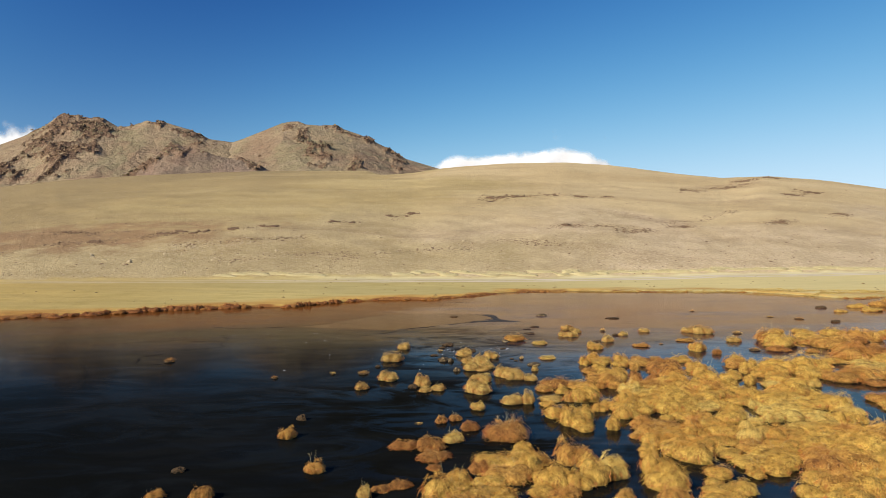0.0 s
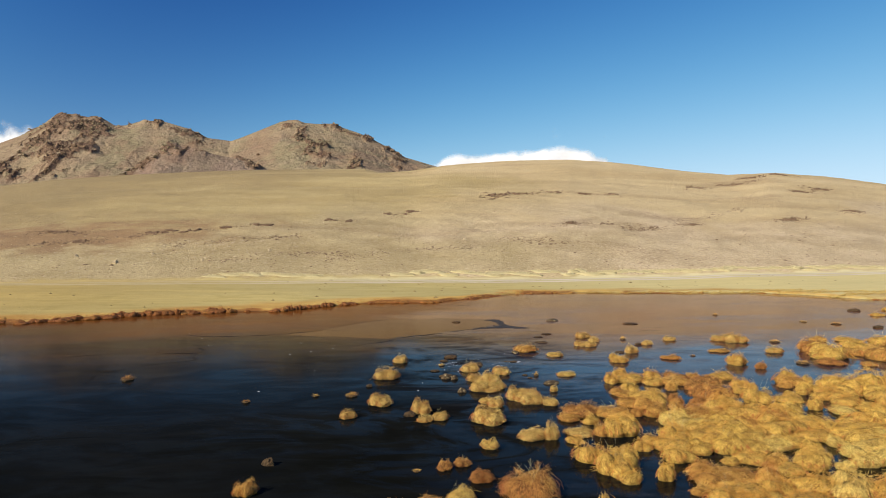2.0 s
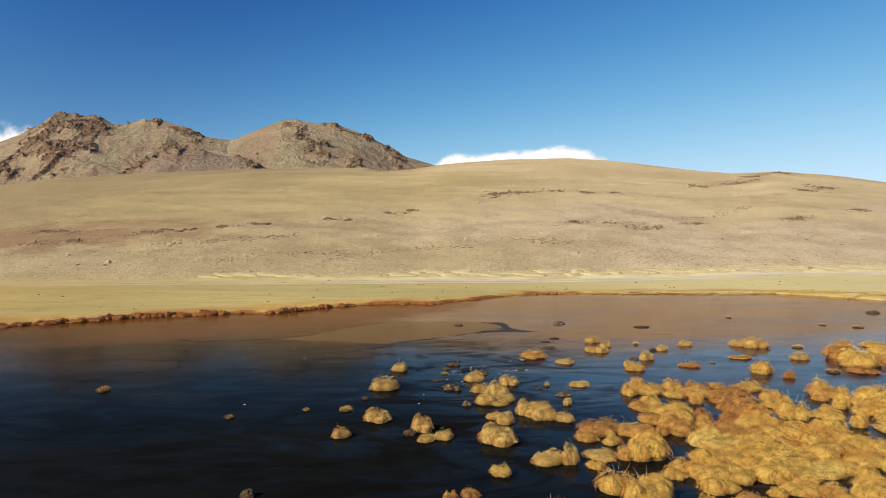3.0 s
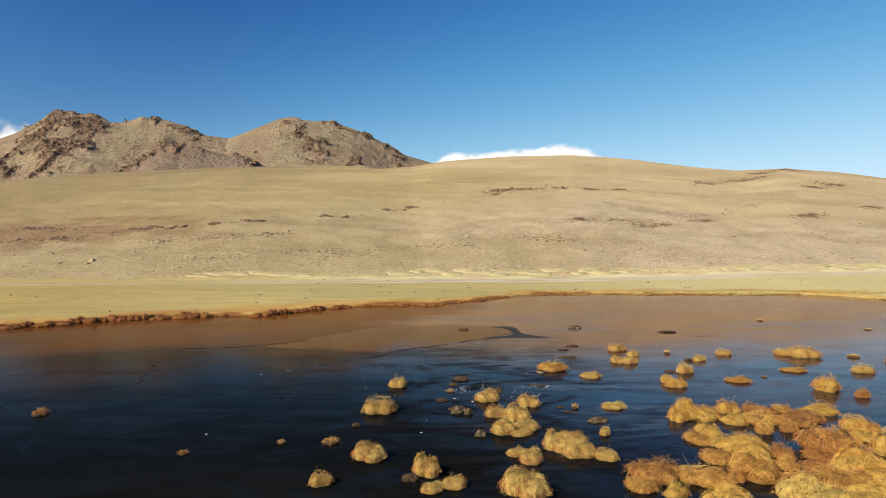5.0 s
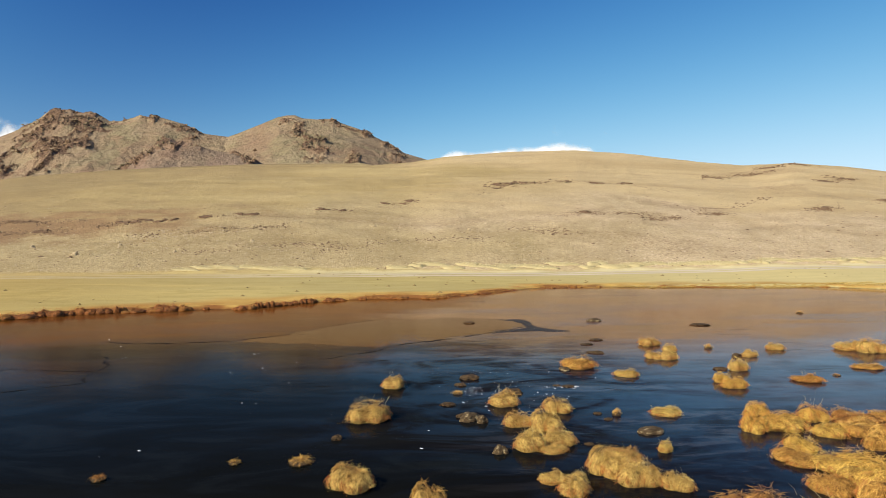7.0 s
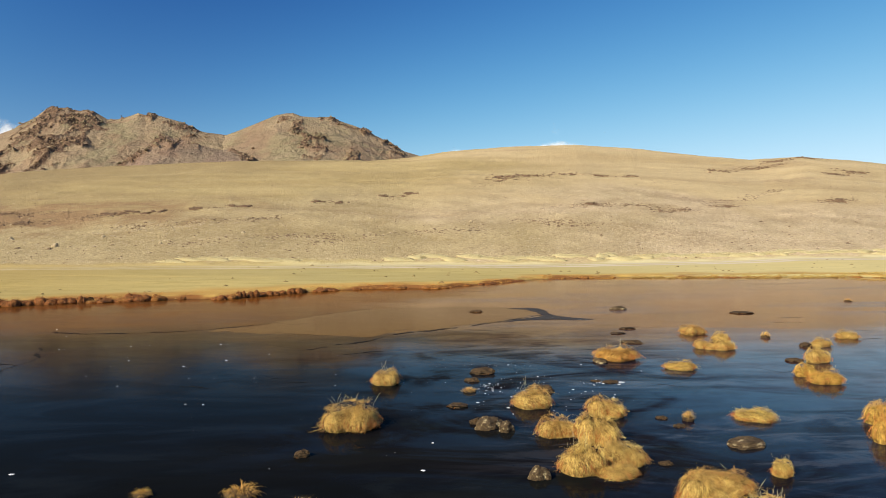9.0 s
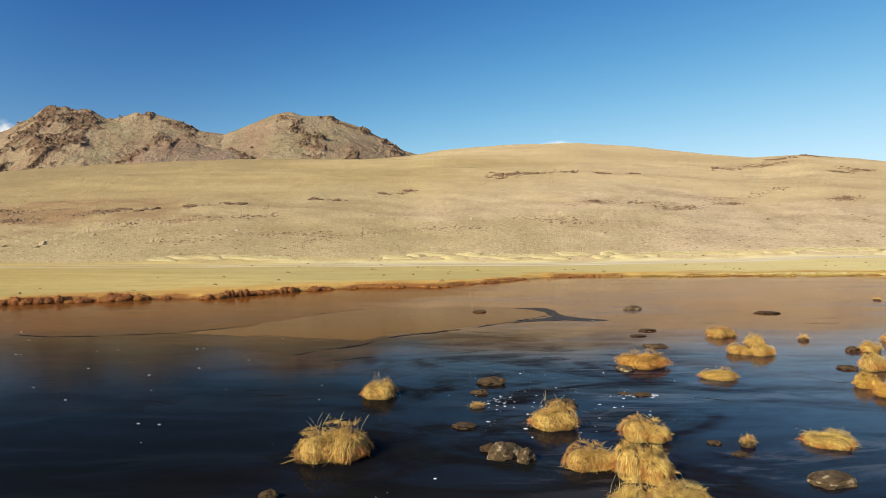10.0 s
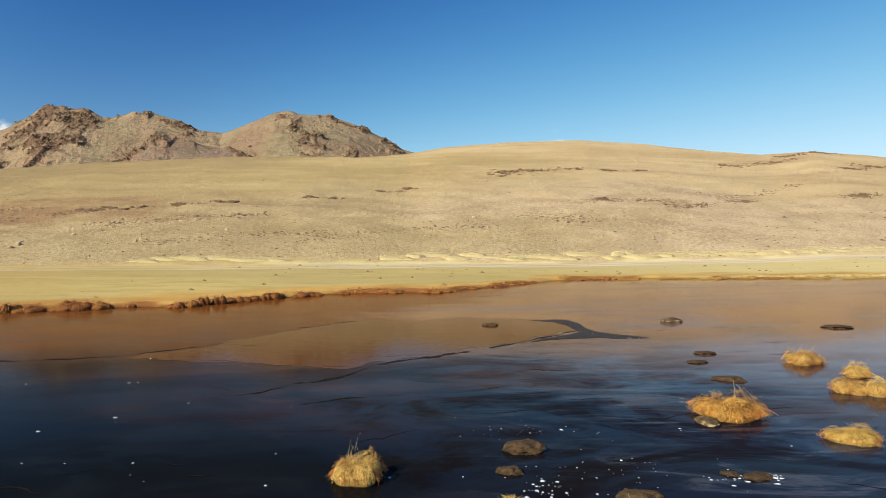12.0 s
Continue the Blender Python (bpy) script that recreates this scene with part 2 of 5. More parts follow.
def ice_material():
    g = Mat("thin_dark_ice", 0.08, 0.5)
    cloud = g.noise(0.05, 7, 0.62, (0.5, 1.0, 1.0), warp=0.6)
    vein = g.noise(0.30, 7, 0.65, (0.35, 1.0, 1.0), warp=1.5)
    fine = g.noise(2.4, 5, 0.6, (0.45, 1.4, 1.0))
    sheen = g.noise(0.16, 6, 0.6, (0.3, 1.0, 1.0), warp=0.8)
    streak = g.noise(0.85, 8, 0.70, (0.30, 1.0, 1.0), warp=0.9)
    split = g.t.nodes.new("ShaderNodeSeparateXYZ")
    g.t.links.new(g.pos, split.inputs[0])
    px, py = split.outputs[0], split.outputs[1]
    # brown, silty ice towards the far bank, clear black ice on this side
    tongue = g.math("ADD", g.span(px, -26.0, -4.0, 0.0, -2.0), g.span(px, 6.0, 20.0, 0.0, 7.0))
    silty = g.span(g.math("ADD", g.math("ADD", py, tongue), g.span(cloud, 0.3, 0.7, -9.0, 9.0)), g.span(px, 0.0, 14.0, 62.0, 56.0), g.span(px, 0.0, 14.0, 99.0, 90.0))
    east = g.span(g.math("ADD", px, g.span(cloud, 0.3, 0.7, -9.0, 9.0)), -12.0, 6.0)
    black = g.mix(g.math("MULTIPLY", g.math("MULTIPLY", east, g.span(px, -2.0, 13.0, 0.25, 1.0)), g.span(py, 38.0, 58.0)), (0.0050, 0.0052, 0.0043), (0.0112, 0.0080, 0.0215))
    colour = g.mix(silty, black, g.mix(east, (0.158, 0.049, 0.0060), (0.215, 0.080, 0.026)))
    frost = g.math("MULTIPLY", g.span(cloud, 0.42, 0.60), g.span(vein, 0.40, 0.62, 0.15, 1.0))
    colour = g.mix(g.math("MULTIPLY", frost, 0.8), colour, g.mix(silty, (0.0100, 0.0104, 0.0098), (0.120, 0.055, 0.024)))
    blotch = g.noise(0.32, 7, 0.66, (0.5, 1.0, 1.0), warp=1.2)
    colour = g.mix(g.math("MULTIPLY", g.span(blotch, 0.50, 0.64, 0.0, 0.8), g.span(silty, 0.0, 0.5, 1.0, 0.55)), colour, g.mix(silty, (0.0085, 0.0092, 0.0078), (0.070, 0.036, 0.019)))
    # grey, scuffed plates where the skin has broken and frozen again
    middle = g.math("MULTIPLY", g.span(px, -4.0, 7.0), g.math("MULTIPLY", g.span(py, 44.0, 58.0, 0.25, 1.0), g.span(py, 108.0, 126.0, 1.0, 0.4)))
    plates = g.math("MULTIPLY", g.span(streak, 0.50, 0.62), g.span(sheen, 0.40, 0.56))
    colour = g.mix(g.math("MULTIPLY", g.math("MULTIPLY", plates, middle), 0.50), colour, (0.096, 0.088, 0.092))
    worn = g.math("MULTIPLY", g.span(streak, 0.36, 0.46, 1.0, 0.0), middle)
    colour = g.mix(g.math("MULTIPLY", worn, 0.55), colour, (0.014, 0.013, 0.014))
    silt = g.math("MULTIPLY", g.span(g.noise(0.22, 7, 0.66, (0.55, 1.0, 1.0), warp=1.6), 0.47, 0.60), g.math("MULTIPLY", east, g.math("MULTIPLY", g.span(py, 60.0, 72.0), g.span(py, 84.0, 96.0, 1.0, 0.0))))
    colour = g.mix(g.math("MULTIPLY", silt, 0.24), colour, (0.115, 0.058, 0.030))
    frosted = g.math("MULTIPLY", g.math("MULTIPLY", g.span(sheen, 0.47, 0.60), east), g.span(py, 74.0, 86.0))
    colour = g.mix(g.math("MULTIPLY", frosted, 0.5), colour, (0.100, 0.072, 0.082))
    rough = g.math("ADD", g.math("ADD", g.span(east, 0.0, 1.0, 0.085, 0.028), g.span(sheen, 0.42, 0.62, 0.0, 0.05)), g.math("ADD", g.math("MULTIPLY", middle, 0.045), g.math("MULTIPLY", frost, g.span(east, 0.0, 1.0, 0.02, 0.06))))
    patchy = g.noise(0.20, 8, 0.68, (0.55, 1.0, 1.0), warp=1.8)
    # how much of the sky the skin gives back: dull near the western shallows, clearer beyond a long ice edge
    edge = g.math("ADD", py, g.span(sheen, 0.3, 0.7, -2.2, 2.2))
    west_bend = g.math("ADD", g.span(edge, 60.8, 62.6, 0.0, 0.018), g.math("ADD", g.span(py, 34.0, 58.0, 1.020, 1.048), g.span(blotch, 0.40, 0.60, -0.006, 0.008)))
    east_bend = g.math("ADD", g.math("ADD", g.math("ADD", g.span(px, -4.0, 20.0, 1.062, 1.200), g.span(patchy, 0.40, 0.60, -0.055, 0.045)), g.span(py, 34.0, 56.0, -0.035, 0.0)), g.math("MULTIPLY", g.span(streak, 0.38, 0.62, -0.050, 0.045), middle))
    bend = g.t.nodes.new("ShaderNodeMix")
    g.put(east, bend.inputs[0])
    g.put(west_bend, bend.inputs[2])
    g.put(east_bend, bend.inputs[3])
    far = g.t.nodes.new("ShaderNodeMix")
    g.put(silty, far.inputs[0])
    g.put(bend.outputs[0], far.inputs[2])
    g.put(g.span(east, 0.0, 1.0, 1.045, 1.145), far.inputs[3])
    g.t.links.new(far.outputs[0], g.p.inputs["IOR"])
    open_water = g.mix(east, g.span(edge, 60.8, 62.6, 0.08, 0.75), g.span(py, 60.0, 84.0, 0.10, 0.45))
    return g.done(colour, g.math("ADD", g.math("MULTIPLY", vein, 0.12), g.math("MULTIPLY", fine, open_water)), 0.10, 0.045, rough)


def water_material():
    g = Mat("open_water", 0.015, 0.5)
    g.p.inputs["IOR"].default_value = 1.085
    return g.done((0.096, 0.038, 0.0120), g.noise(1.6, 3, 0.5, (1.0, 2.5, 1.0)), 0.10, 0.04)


def ripple_material(name="ruffled_ice_edge", low=(0.004, 0.005, 0.006), high=(0.016, 0.016, 0.018)):
    g = Mat(name, 0.25, 0.5)
    g.p.inputs["IOR"].default_value = 1.03
    n = g.noise(3.0, 6, 0.7)
    return g.done(g.mix(n, low, high), n, 0.9, 0.12)


def grass_material(name, light, dark, odd):
    g = Mat(name, 0.62, 0.3)
    c = g.mix(g.span(g.math("ADD", g.math("MULTIPLY", g.island(), 0.24), g.math("MULTIPLY", g.attr("lock"), 0.95)), 0.14, 1.16), light, dark)
    patch = g.noise(0.24, 3, 0.5, where=g.t.nodes.new("ShaderNodeNewGeometry").outputs["Position"])
    c = g.mix(g.span(patch, 0.44, 0.66, 0.0, 0.75), c, odd)
    c = g.mix(g.span(g.chance(), 0.60, 1.0, 0.0, 0.45), c, odd)
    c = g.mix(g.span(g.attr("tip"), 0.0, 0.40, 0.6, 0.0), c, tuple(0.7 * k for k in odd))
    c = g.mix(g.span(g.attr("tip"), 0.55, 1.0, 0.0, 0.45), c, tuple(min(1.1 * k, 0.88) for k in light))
    return g.done(c)


def sod_material(name, a, b, pale=None):
    g = Mat(name, 0.9, 0.2)
    n, f = g.noise(6.0, 8, 0.75), g.noise(28.0, 5, 0.6)
    c = g.mix(g.span(n, 0.38, 0.62), a, b)
    if pale:
        c = g.mix(g.span(g.noise(3.5, 6, 0.7), 0.54, 0.62), c, pale)
    return g.done(c, g.math("ADD", n, g.math("MULTIPLY", f, 0.4)), 0.8, 0.06)


def thatch_material(name, a, b):
    """Matted dead leaves that hang in strands."""
    g = Mat(name, 0.9, 0.15)
    n, strand = g.noise(5.0, 5, 0.6), g.noise(34.0, 4, 0.65, (1.0, 1.0, 0.16))
    c = g.mix(g.span(n, 0.38, 0.62), a, b)
    c = g.mix(g.span(strand, 0.50, 0.62, 0.0, 0.7), c, tuple(min(1.7 * k, 0.8) for k in b))
    c = g.mix(g.span(strand, 0.36, 0.46, 0.7, 0.0), c, tuple(0.5 * k for k in a))
    return g.done(c, strand, 1.0, 0.05)


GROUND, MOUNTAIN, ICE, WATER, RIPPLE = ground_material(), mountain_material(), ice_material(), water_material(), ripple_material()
RUFFLE = ripple_material("wind_ruffled_water", (0.014, 0.016, 0.021), (0.052, 0.053, 0.062))
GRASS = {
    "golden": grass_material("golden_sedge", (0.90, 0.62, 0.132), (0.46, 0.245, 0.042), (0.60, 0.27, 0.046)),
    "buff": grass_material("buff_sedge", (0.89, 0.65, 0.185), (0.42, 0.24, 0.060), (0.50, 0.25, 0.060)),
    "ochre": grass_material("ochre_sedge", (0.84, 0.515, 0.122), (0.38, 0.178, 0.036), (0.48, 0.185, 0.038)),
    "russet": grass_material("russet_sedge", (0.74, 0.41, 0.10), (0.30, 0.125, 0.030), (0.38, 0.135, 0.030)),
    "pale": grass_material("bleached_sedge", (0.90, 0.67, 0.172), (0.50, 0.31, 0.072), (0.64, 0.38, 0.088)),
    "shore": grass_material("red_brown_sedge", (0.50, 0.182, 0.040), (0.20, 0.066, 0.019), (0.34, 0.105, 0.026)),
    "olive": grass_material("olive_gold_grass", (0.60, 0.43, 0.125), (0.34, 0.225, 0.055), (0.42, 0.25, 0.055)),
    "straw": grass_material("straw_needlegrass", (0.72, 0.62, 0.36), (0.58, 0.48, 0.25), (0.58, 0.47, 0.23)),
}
THATCH = {
    "golden": thatch_material("matted_golden_sedge", (0.22, 0.118, 0.026), (0.46, 0.285, 0.062)),
    "buff": thatch_material("matted_buff_sedge", (0.22, 0.125, 0.032), (0.46, 0.30, 0.085)),
    "ochre": thatch_material("matted_ochre_sedge", (0.18, 0.085, 0.019), (0.39, 0.205, 0.046)),
    "russet": thatch_material("matted_russet_sedge", (0.120, 0.048, 0.014), (0.28, 0.125, 0.032)),
    "pale": thatch_material("matted_bleached_sedge", (0.24, 0.145, 0.036), (0.47, 0.325, 0.088)),
    "shore": thatch_material("matted_red_brown_sedge", (0.085, 0.034, 0.012), (0.25, 0.096, 0.028)),
}
SPUR = mountain_material((0.245, 0.165, 0.118), (0.300, 0.215, 0.148), 0.25)
STRAW = sod_material("matted_straw_grass", (0.42, 0.338, 0.165), (0.54, 0.450, 0.240))
SOD = sod_material("wet_sod", (0.030, 0.019, 0.010), (0.105, 0.064, 0.030))
STONE = sod_material("mossy_stone", (0.045, 0.029, 0.015), (0.125, 0.082, 0.040), (0.42, 0.33, 0.18))
OUTCROP = sod_material("brown_outcrop", (0.115, 0.068, 0.040), (0.235, 0.150, 0.088))
OUTCROP_FAR = mountain_material((0.19, 0.115, 0.068), (0.27, 0.175, 0.10))
GRAVEL = sod_material("pale_gravel", (0.34, 0.25, 0.14), (0.52, 0.41, 0.26))
TUFT = sod_material("dull_dry_tufts", (0.16, 0.11, 0.045), (0.30, 0.215, 0.085))
FLAKE = sod_material("white_ice_flake", (0.75, 0.76, 0.78), (0.85, 0.85, 0.85))


# ---- numbers and meshes ----
RNG = np.random.default_rng(7)
LATTICE = RNG.random((256, 256))


def field(x, y, seed=0):
    """Smooth lattice noise, 0 to 1."""
    x, y = np.asarray(x, float) + 17.3 * seed, np.asarray(y, float) + 9.1 * seed
    i, j = np.floor(x).astype(int), np.floor(y).astype(int)
    u, v = x - i, y - j
    u, v = u * u * (3 - 2 * u), v * v * (3 - 2 * v)
    at = lambda p, q: LATTICE[p % 256, q % 256]
    return (at(i, j) * (1 - u) + at(i + 1, j) * u) * (1 - v) + (at(i, j + 1) * (1 - u) + at(i + 1, j + 1) * u) * v


def fbm(x, y, octaves=5, seed=0, gain=0.5):
    total, amp, norm = 0.0, 1.0, 0.0
    for k in range(octaves):
        total, norm = total + amp * field(x * 2 ** k, y * 2 ** k, seed + k), norm + amp
        amp *= gain
    return total / norm


def ridged(x, y, octaves=5, seed=0):
    total, amp, norm = 0.0, 1.0, 0.0
    for k in range(octaves):
        total, norm = total + amp * (1 - np.abs(2 * field(x * 2 ** k, y * 2 ** k, seed + k) - 1)), norm + amp
        amp *= 0.5
    return total / norm


def mesh_of(name, verts, faces, material, smooth=True):
    me = bpy.data.meshes.new(name)
    me.from_pydata(np.asarray(verts, float).tolist(), [], faces if isinstance(faces, list) else faces.tolist())
    me.materials.append(material)
    if smooth:
        me.polygons.foreach_set("use_smooth", [True] * len(me.polygons))
    me.update()
    return me


def sheet(name, X, Y, Z, material, **attributes):
    """A grid of points as one mesh, with named values at its points."""
    n, m = X.shape
    i = np.arange(n * m).reshape(n, m)
    faces = np.stack([i[:-1, :-1], i[:-1, 1:], i[1:, 1:], i[1:, :-1]], -1).reshape(-1, 4)
    me = mesh_of(name, np.stack([X, Y, Z], -1).reshape(-1, 3), faces, material)
    for key, values in attributes.items():
        me.attributes.new(key, "FLOAT", "POINT").data.foreach_set("value", values.ravel().astype(np.float32))
    return new(name, me)


def part(name, me, parent, label=""):
    ob = new(name, me)
    ob.parent = parent
    return tagged(ob, label) if label else ob


# ---- the ground: lake basin, shore flat, track, hill ----
SHORE = ((-400, 40), (-110, 66), (-60, 86), (-52, 91), (-42, 97), (-33, 100.5), (-24, 102), (-19, 108), (-14, 112.5), (-2, 113.5), (5, 120), (10, 126), (16, 131),
         (31, 131), (45, 129), (58, 128), (65, 121), (70, 111), (78, 112), (93, 117), (120, 104), (400, 60))
RIDGE = ((-0.95, 0.080), (-0.70, 0.0975), (-0.61, 0.107), (-0.476, 0.1145), (-0.298, 0.1203), (-0.12, 0.1198), (-0.048, 0.1207), (0.0, 0.1258), (0.077, 0.1268),
         (0.193, 0.1293), (0.264, 0.1245), (0.371, 0.1105), (0.443, 0.1030), (0.514, 0.1052), (0.595, 0.0985), (0.70, 0.0845), (0.95, 0.070))
SLOPE = ((0, 0), (0.131, 0.16), (0.266, 0.30), (0.408, 0.46), (0.58, 0.60), (0.8, 0.845), (0.92, 0.955), (1.0, 1.0), (1.15, 1.0), (1.5, 0.85), (2.2, 0.6), (9, 0.5))


WEST_BACK, WEST_DROP = 330, 0.0035


def along(x, table):
    return np.interp(x, [p[0] for p in table], [p[1] for p in table])


def shore_y(x):
    return along(x, SHORE) + 3.4 * (fbm(x * 0.20, x * 0 + 3, 4, 2) - 0.5) + 2.0 * (fbm(x * 0.06, x * 0 + 8, 3, 4) - 0.5)


def toe_y(x):
    return along(x, ((-400, 110), (-85, 148), (0, 163), (75, 172), (150, 181), (400, 205)))


def land(x, y):
    """Height of the ground, and its distances from the waterline, the hill's foot and the track."""
    bank, rise = y - shore_y(x), y - toe_y(x)
    track = rise + 8.5 + 1.2 * (fbm(x * 0.02, x * 0 + 5, 3, 9) - 0.5)
    flat = np.where(bank < 0, np.maximum(-0.9, bank * 0.35), 0.34 * np.clip(bank / 0.8, 0, 1) + np.clip(bank, 0, 60) * (0.020 + 0.00012 * np.clip(-x, 0, 90)))
    flat = flat + 0.10 * (fbm(x * 0.5, y * 0.5, 3, 6) - 0.5) * np.clip(bank / 2, 0, 1)
    u = np.clip(x / np.maximum(y, 60), -0.95, 0.95)
    top_y = 455 - 75 * np.clip((u - 0.25) / 0.25, 0, 1) + 40 * np.clip(-u, 0, 1) + 25 * np.clip(-u - 0.1, 0, 0.4)
    top_z = 9.8 + along(u, RIDGE) * top_y
    s = np.clip(rise / (top_y - toe_y(x)), 0, 9)
    hill = (top_z - 1.5) * along(s, SLOPE)
    # in the west the slope goes on, gentler, to a crest farther back
    west = np.clip((0.10 - u) / 0.22, 0, 1)
    back_y = top_y + WEST_BACK * west
    back_z = 6.5 + (along(u, RIDGE) - WEST_DROP * west) * back_y
    shoulder_y = toe_y(x) + 0.70 * (top_y - toe_y(x))
    shoulder = 0.73 * (top_z - 1.5)
    on = (y - shoulder_y) / (back_y - shoulder_y)
    upper = shoulder + (back_z - shoulder) * along(on, ((0, 0), (0.5, 0.52), (0.9, 0.95), (1, 1), (1.3, 1), (2.5, 0.6), (20, 0.5)))
    hill = np.where(on > 0, hill * (1 - west) + upper * west, hill)
    rough = np.clip(rise / 40, 0, 1) * np.clip((3 - s), 0, 1)
    hill = hill + rough * (2.6 * (fbm(x * 0.018, y * 0.018, 4, 11) - 0.5) + 0.9 * (fbm(x * 0.11, y * 0.16, 4, 13, 0.6) - 0.5)) * np.clip(1.6 - s, 0.3, 1)
    return flat + np.maximum(hill, 0), bank, rise, track


rows = np.concatenate([np.linspace(-500, 60, 20), np.linspace(64, 92, 12), np.linspace(94, 136, 84), np.linspace(136.6, 190, 54), np.linspace(191, 500, 170),
                       np.linspace(504, 900, 70), np.geomspace(920, 4500, 26)])
half = np.concatenate([np.linspace(0, 0.78, 140), np.geomspace(0.80, 6.0, 22)])
cols = np.concatenate([-half[:0:-1], half])
V, U = np.meshgrid(rows, cols, indexing="ij")
GX, GY = U * np.maximum(V, 70), V
GZ, bank, rise, track = land(GX, GY)
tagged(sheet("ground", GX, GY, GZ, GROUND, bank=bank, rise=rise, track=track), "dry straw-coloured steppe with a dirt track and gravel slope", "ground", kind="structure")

# frozen lake, with a pool of open water and ruffled seams in the ice
lake_rows, lake_cols = np.linspace(-300, 145, 60), np.linspace(-380, 200, 60)
LY, LX = np.meshgrid(lake_rows, lake_cols, indexing="ij")
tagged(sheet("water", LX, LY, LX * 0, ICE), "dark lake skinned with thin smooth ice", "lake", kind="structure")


# ---- mountains behind the hill ----
def mountain(name, label, skyline, far, near, foot, seed, crags, columns, material):
    """A rocky mass whose crest follows a skyline of (direction, rise) as seen over the lake."""
    u = np.linspace(skyline[0][0], skyline[-1][0], columns)
    v = np.concatenate([np.linspace(0, 1, 120), np.linspace(1.03, 1.5, 8)])
    Vv, Uu = np.meshgrid(v, u, indexing="ij")
    crest_y = far + 60 * (fbm(Uu * 6, Uu * 0 + 2, 3, seed) - 0.5)
    Y = near + (crest_y - near) * Vv
    X = Uu * Y
    sharp = along(u, skyline)
    soft = sum(along(u + d, skyline) for d in np.linspace(-0.05, 0.05, 21)) / 21
    crest = 9.8 + (soft + (sharp - soft) * np.clip(Vv, 0, 1) ** 5) * crest_y
    mid = np.clip(4 * Vv * (1 - Vv), 0, 1)
    gully = ridged(X * 0.0065 + Y * 0.003, Y * 0.006 - X * 0.002, 5, seed + 1)
    here = sum(np.exp(-((Uu - cu) / cw) ** 2 - ((Vv - cv) / ch) ** 2) for cu, cv, cw, ch in crags)
    knobs = ridged(X * 0.030, Y * 0.022, 5, seed + 2)
    rock = np.clip(1.5 * np.clip(here, 0, 1.1) + (knobs - 0.66) * 4.5 - 0.58, 0, 1) * np.clip(here * 5, 0, 1)
    Z = foot + (crest - foot) * np.where(Vv <= 1, Vv ** 1.15, 1 - (Vv - 1) * 1.2)
    Z = Z + mid * ((gully - 0.6) * 30 + (fbm(X * 0.02, Y * 0.02, 5, seed + 4) - 0.5) * 12)
    Z = Z + rock * (4.0 + 15.0 * (ridged(X * 0.055, Y * 0.03, 4, seed + 5) - 0.55)) * np.clip(1.6 - Vv, 0.45, 1)
    ob = sheet(name, X, Y, Z, material, rock=rock)
    MASSIFS.append(ob)
    return tagged(ob, label, "mountain", kind="structure")


MASSIFS = []
mountain("mountain_1", "rugged brown rocky mountain with craggy double summit",
         ((-0.84, 0.13), (-0.80, 0.145), (-0.70, 0.1620), (-0.664, 0.1745), (-0.633, 0.1875), (-0.611, 0.2040), (-0.598, 0.2090), (-0.585, 0.2082), (-0.574, 0.2090), (-0.566, 0.2035), (-0.535, 0.2035),
          (-0.513, 0.1900), (-0.49, 0.1900), (-0.473, 0.1965), (-0.466, 0.1995), (-0.455, 0.1955), (-0.445, 0.1975), (-0.432, 0.1945), (-0.396, 0.1835), (-0.374, 0.1700), (-0.350, 0.1668), (-0.330, 0.164), (-0.29, 0.15), (-0.24, 0.09)),
         1400, 980, 70, 21, ((-0.605, 0.92, 0.040, 0.16), (-0.625, 0.76, 0.030, 0.12), (-0.558, 0.82, 0.016, 0.15), (-0.535, 0.88, 0.020, 0.11), (-0.45, 0.98, 0.050, 0.06), (-0.392, 0.93, 0.024, 0.09),
                             (-0.62, 0.62, 0.050, 0.045), (-0.56, 0.63, 0.016, 0.06), (-0.63, 0.43, 0.034, 0.12), (-0.69, 0.50, 0.030, 0.14), (-0.585, 0.52, 0.014, 0.06)), 420, MOUNTAIN)
mountain("mountain_2", "brown pyramid-shaped mountain with a dark rock rib",
         ((-0.42, 0.085), (-0.385, 0.118), (-0.36, 0.145), (-0.340, 0.1610), (-0.316, 0.1690), (-0.28, 0.183), (-0.2536, 0.1935), (-0.240, 0.1962), (-0.227, 0.1965), (-0.215, 0.1915), (-0.191, 0.1895), (-0.170, 0.1905), (-0.155, 0.1835), (-0.129, 0.1745),
          (-0.110, 0.1655), (-0.093, 0.1565), (-0.057, 0.1360), (-0.004, 0.120), (0.08, 0.10)),
         1370, 960, 84, 35, ((-0.232, 0.94, 0.014, 0.09), (-0.222, 0.80, 0.013, 0.10), (-0.210, 0.65, 0.015, 0.11), (-0.197, 0.49, 0.016, 0.12), (-0.185, 0.62, 0.008, 0.10), (-0.165, 0.975, 0.022, 0.04),
                              (-0.125, 0.96, 0.028, 0.05), (-0.085, 0.95, 0.026, 0.08), (-0.136, 0.42, 0.012, 0.12), (-0.072, 0.72, 0.015, 0.16)), 360, MOUNTAIN)
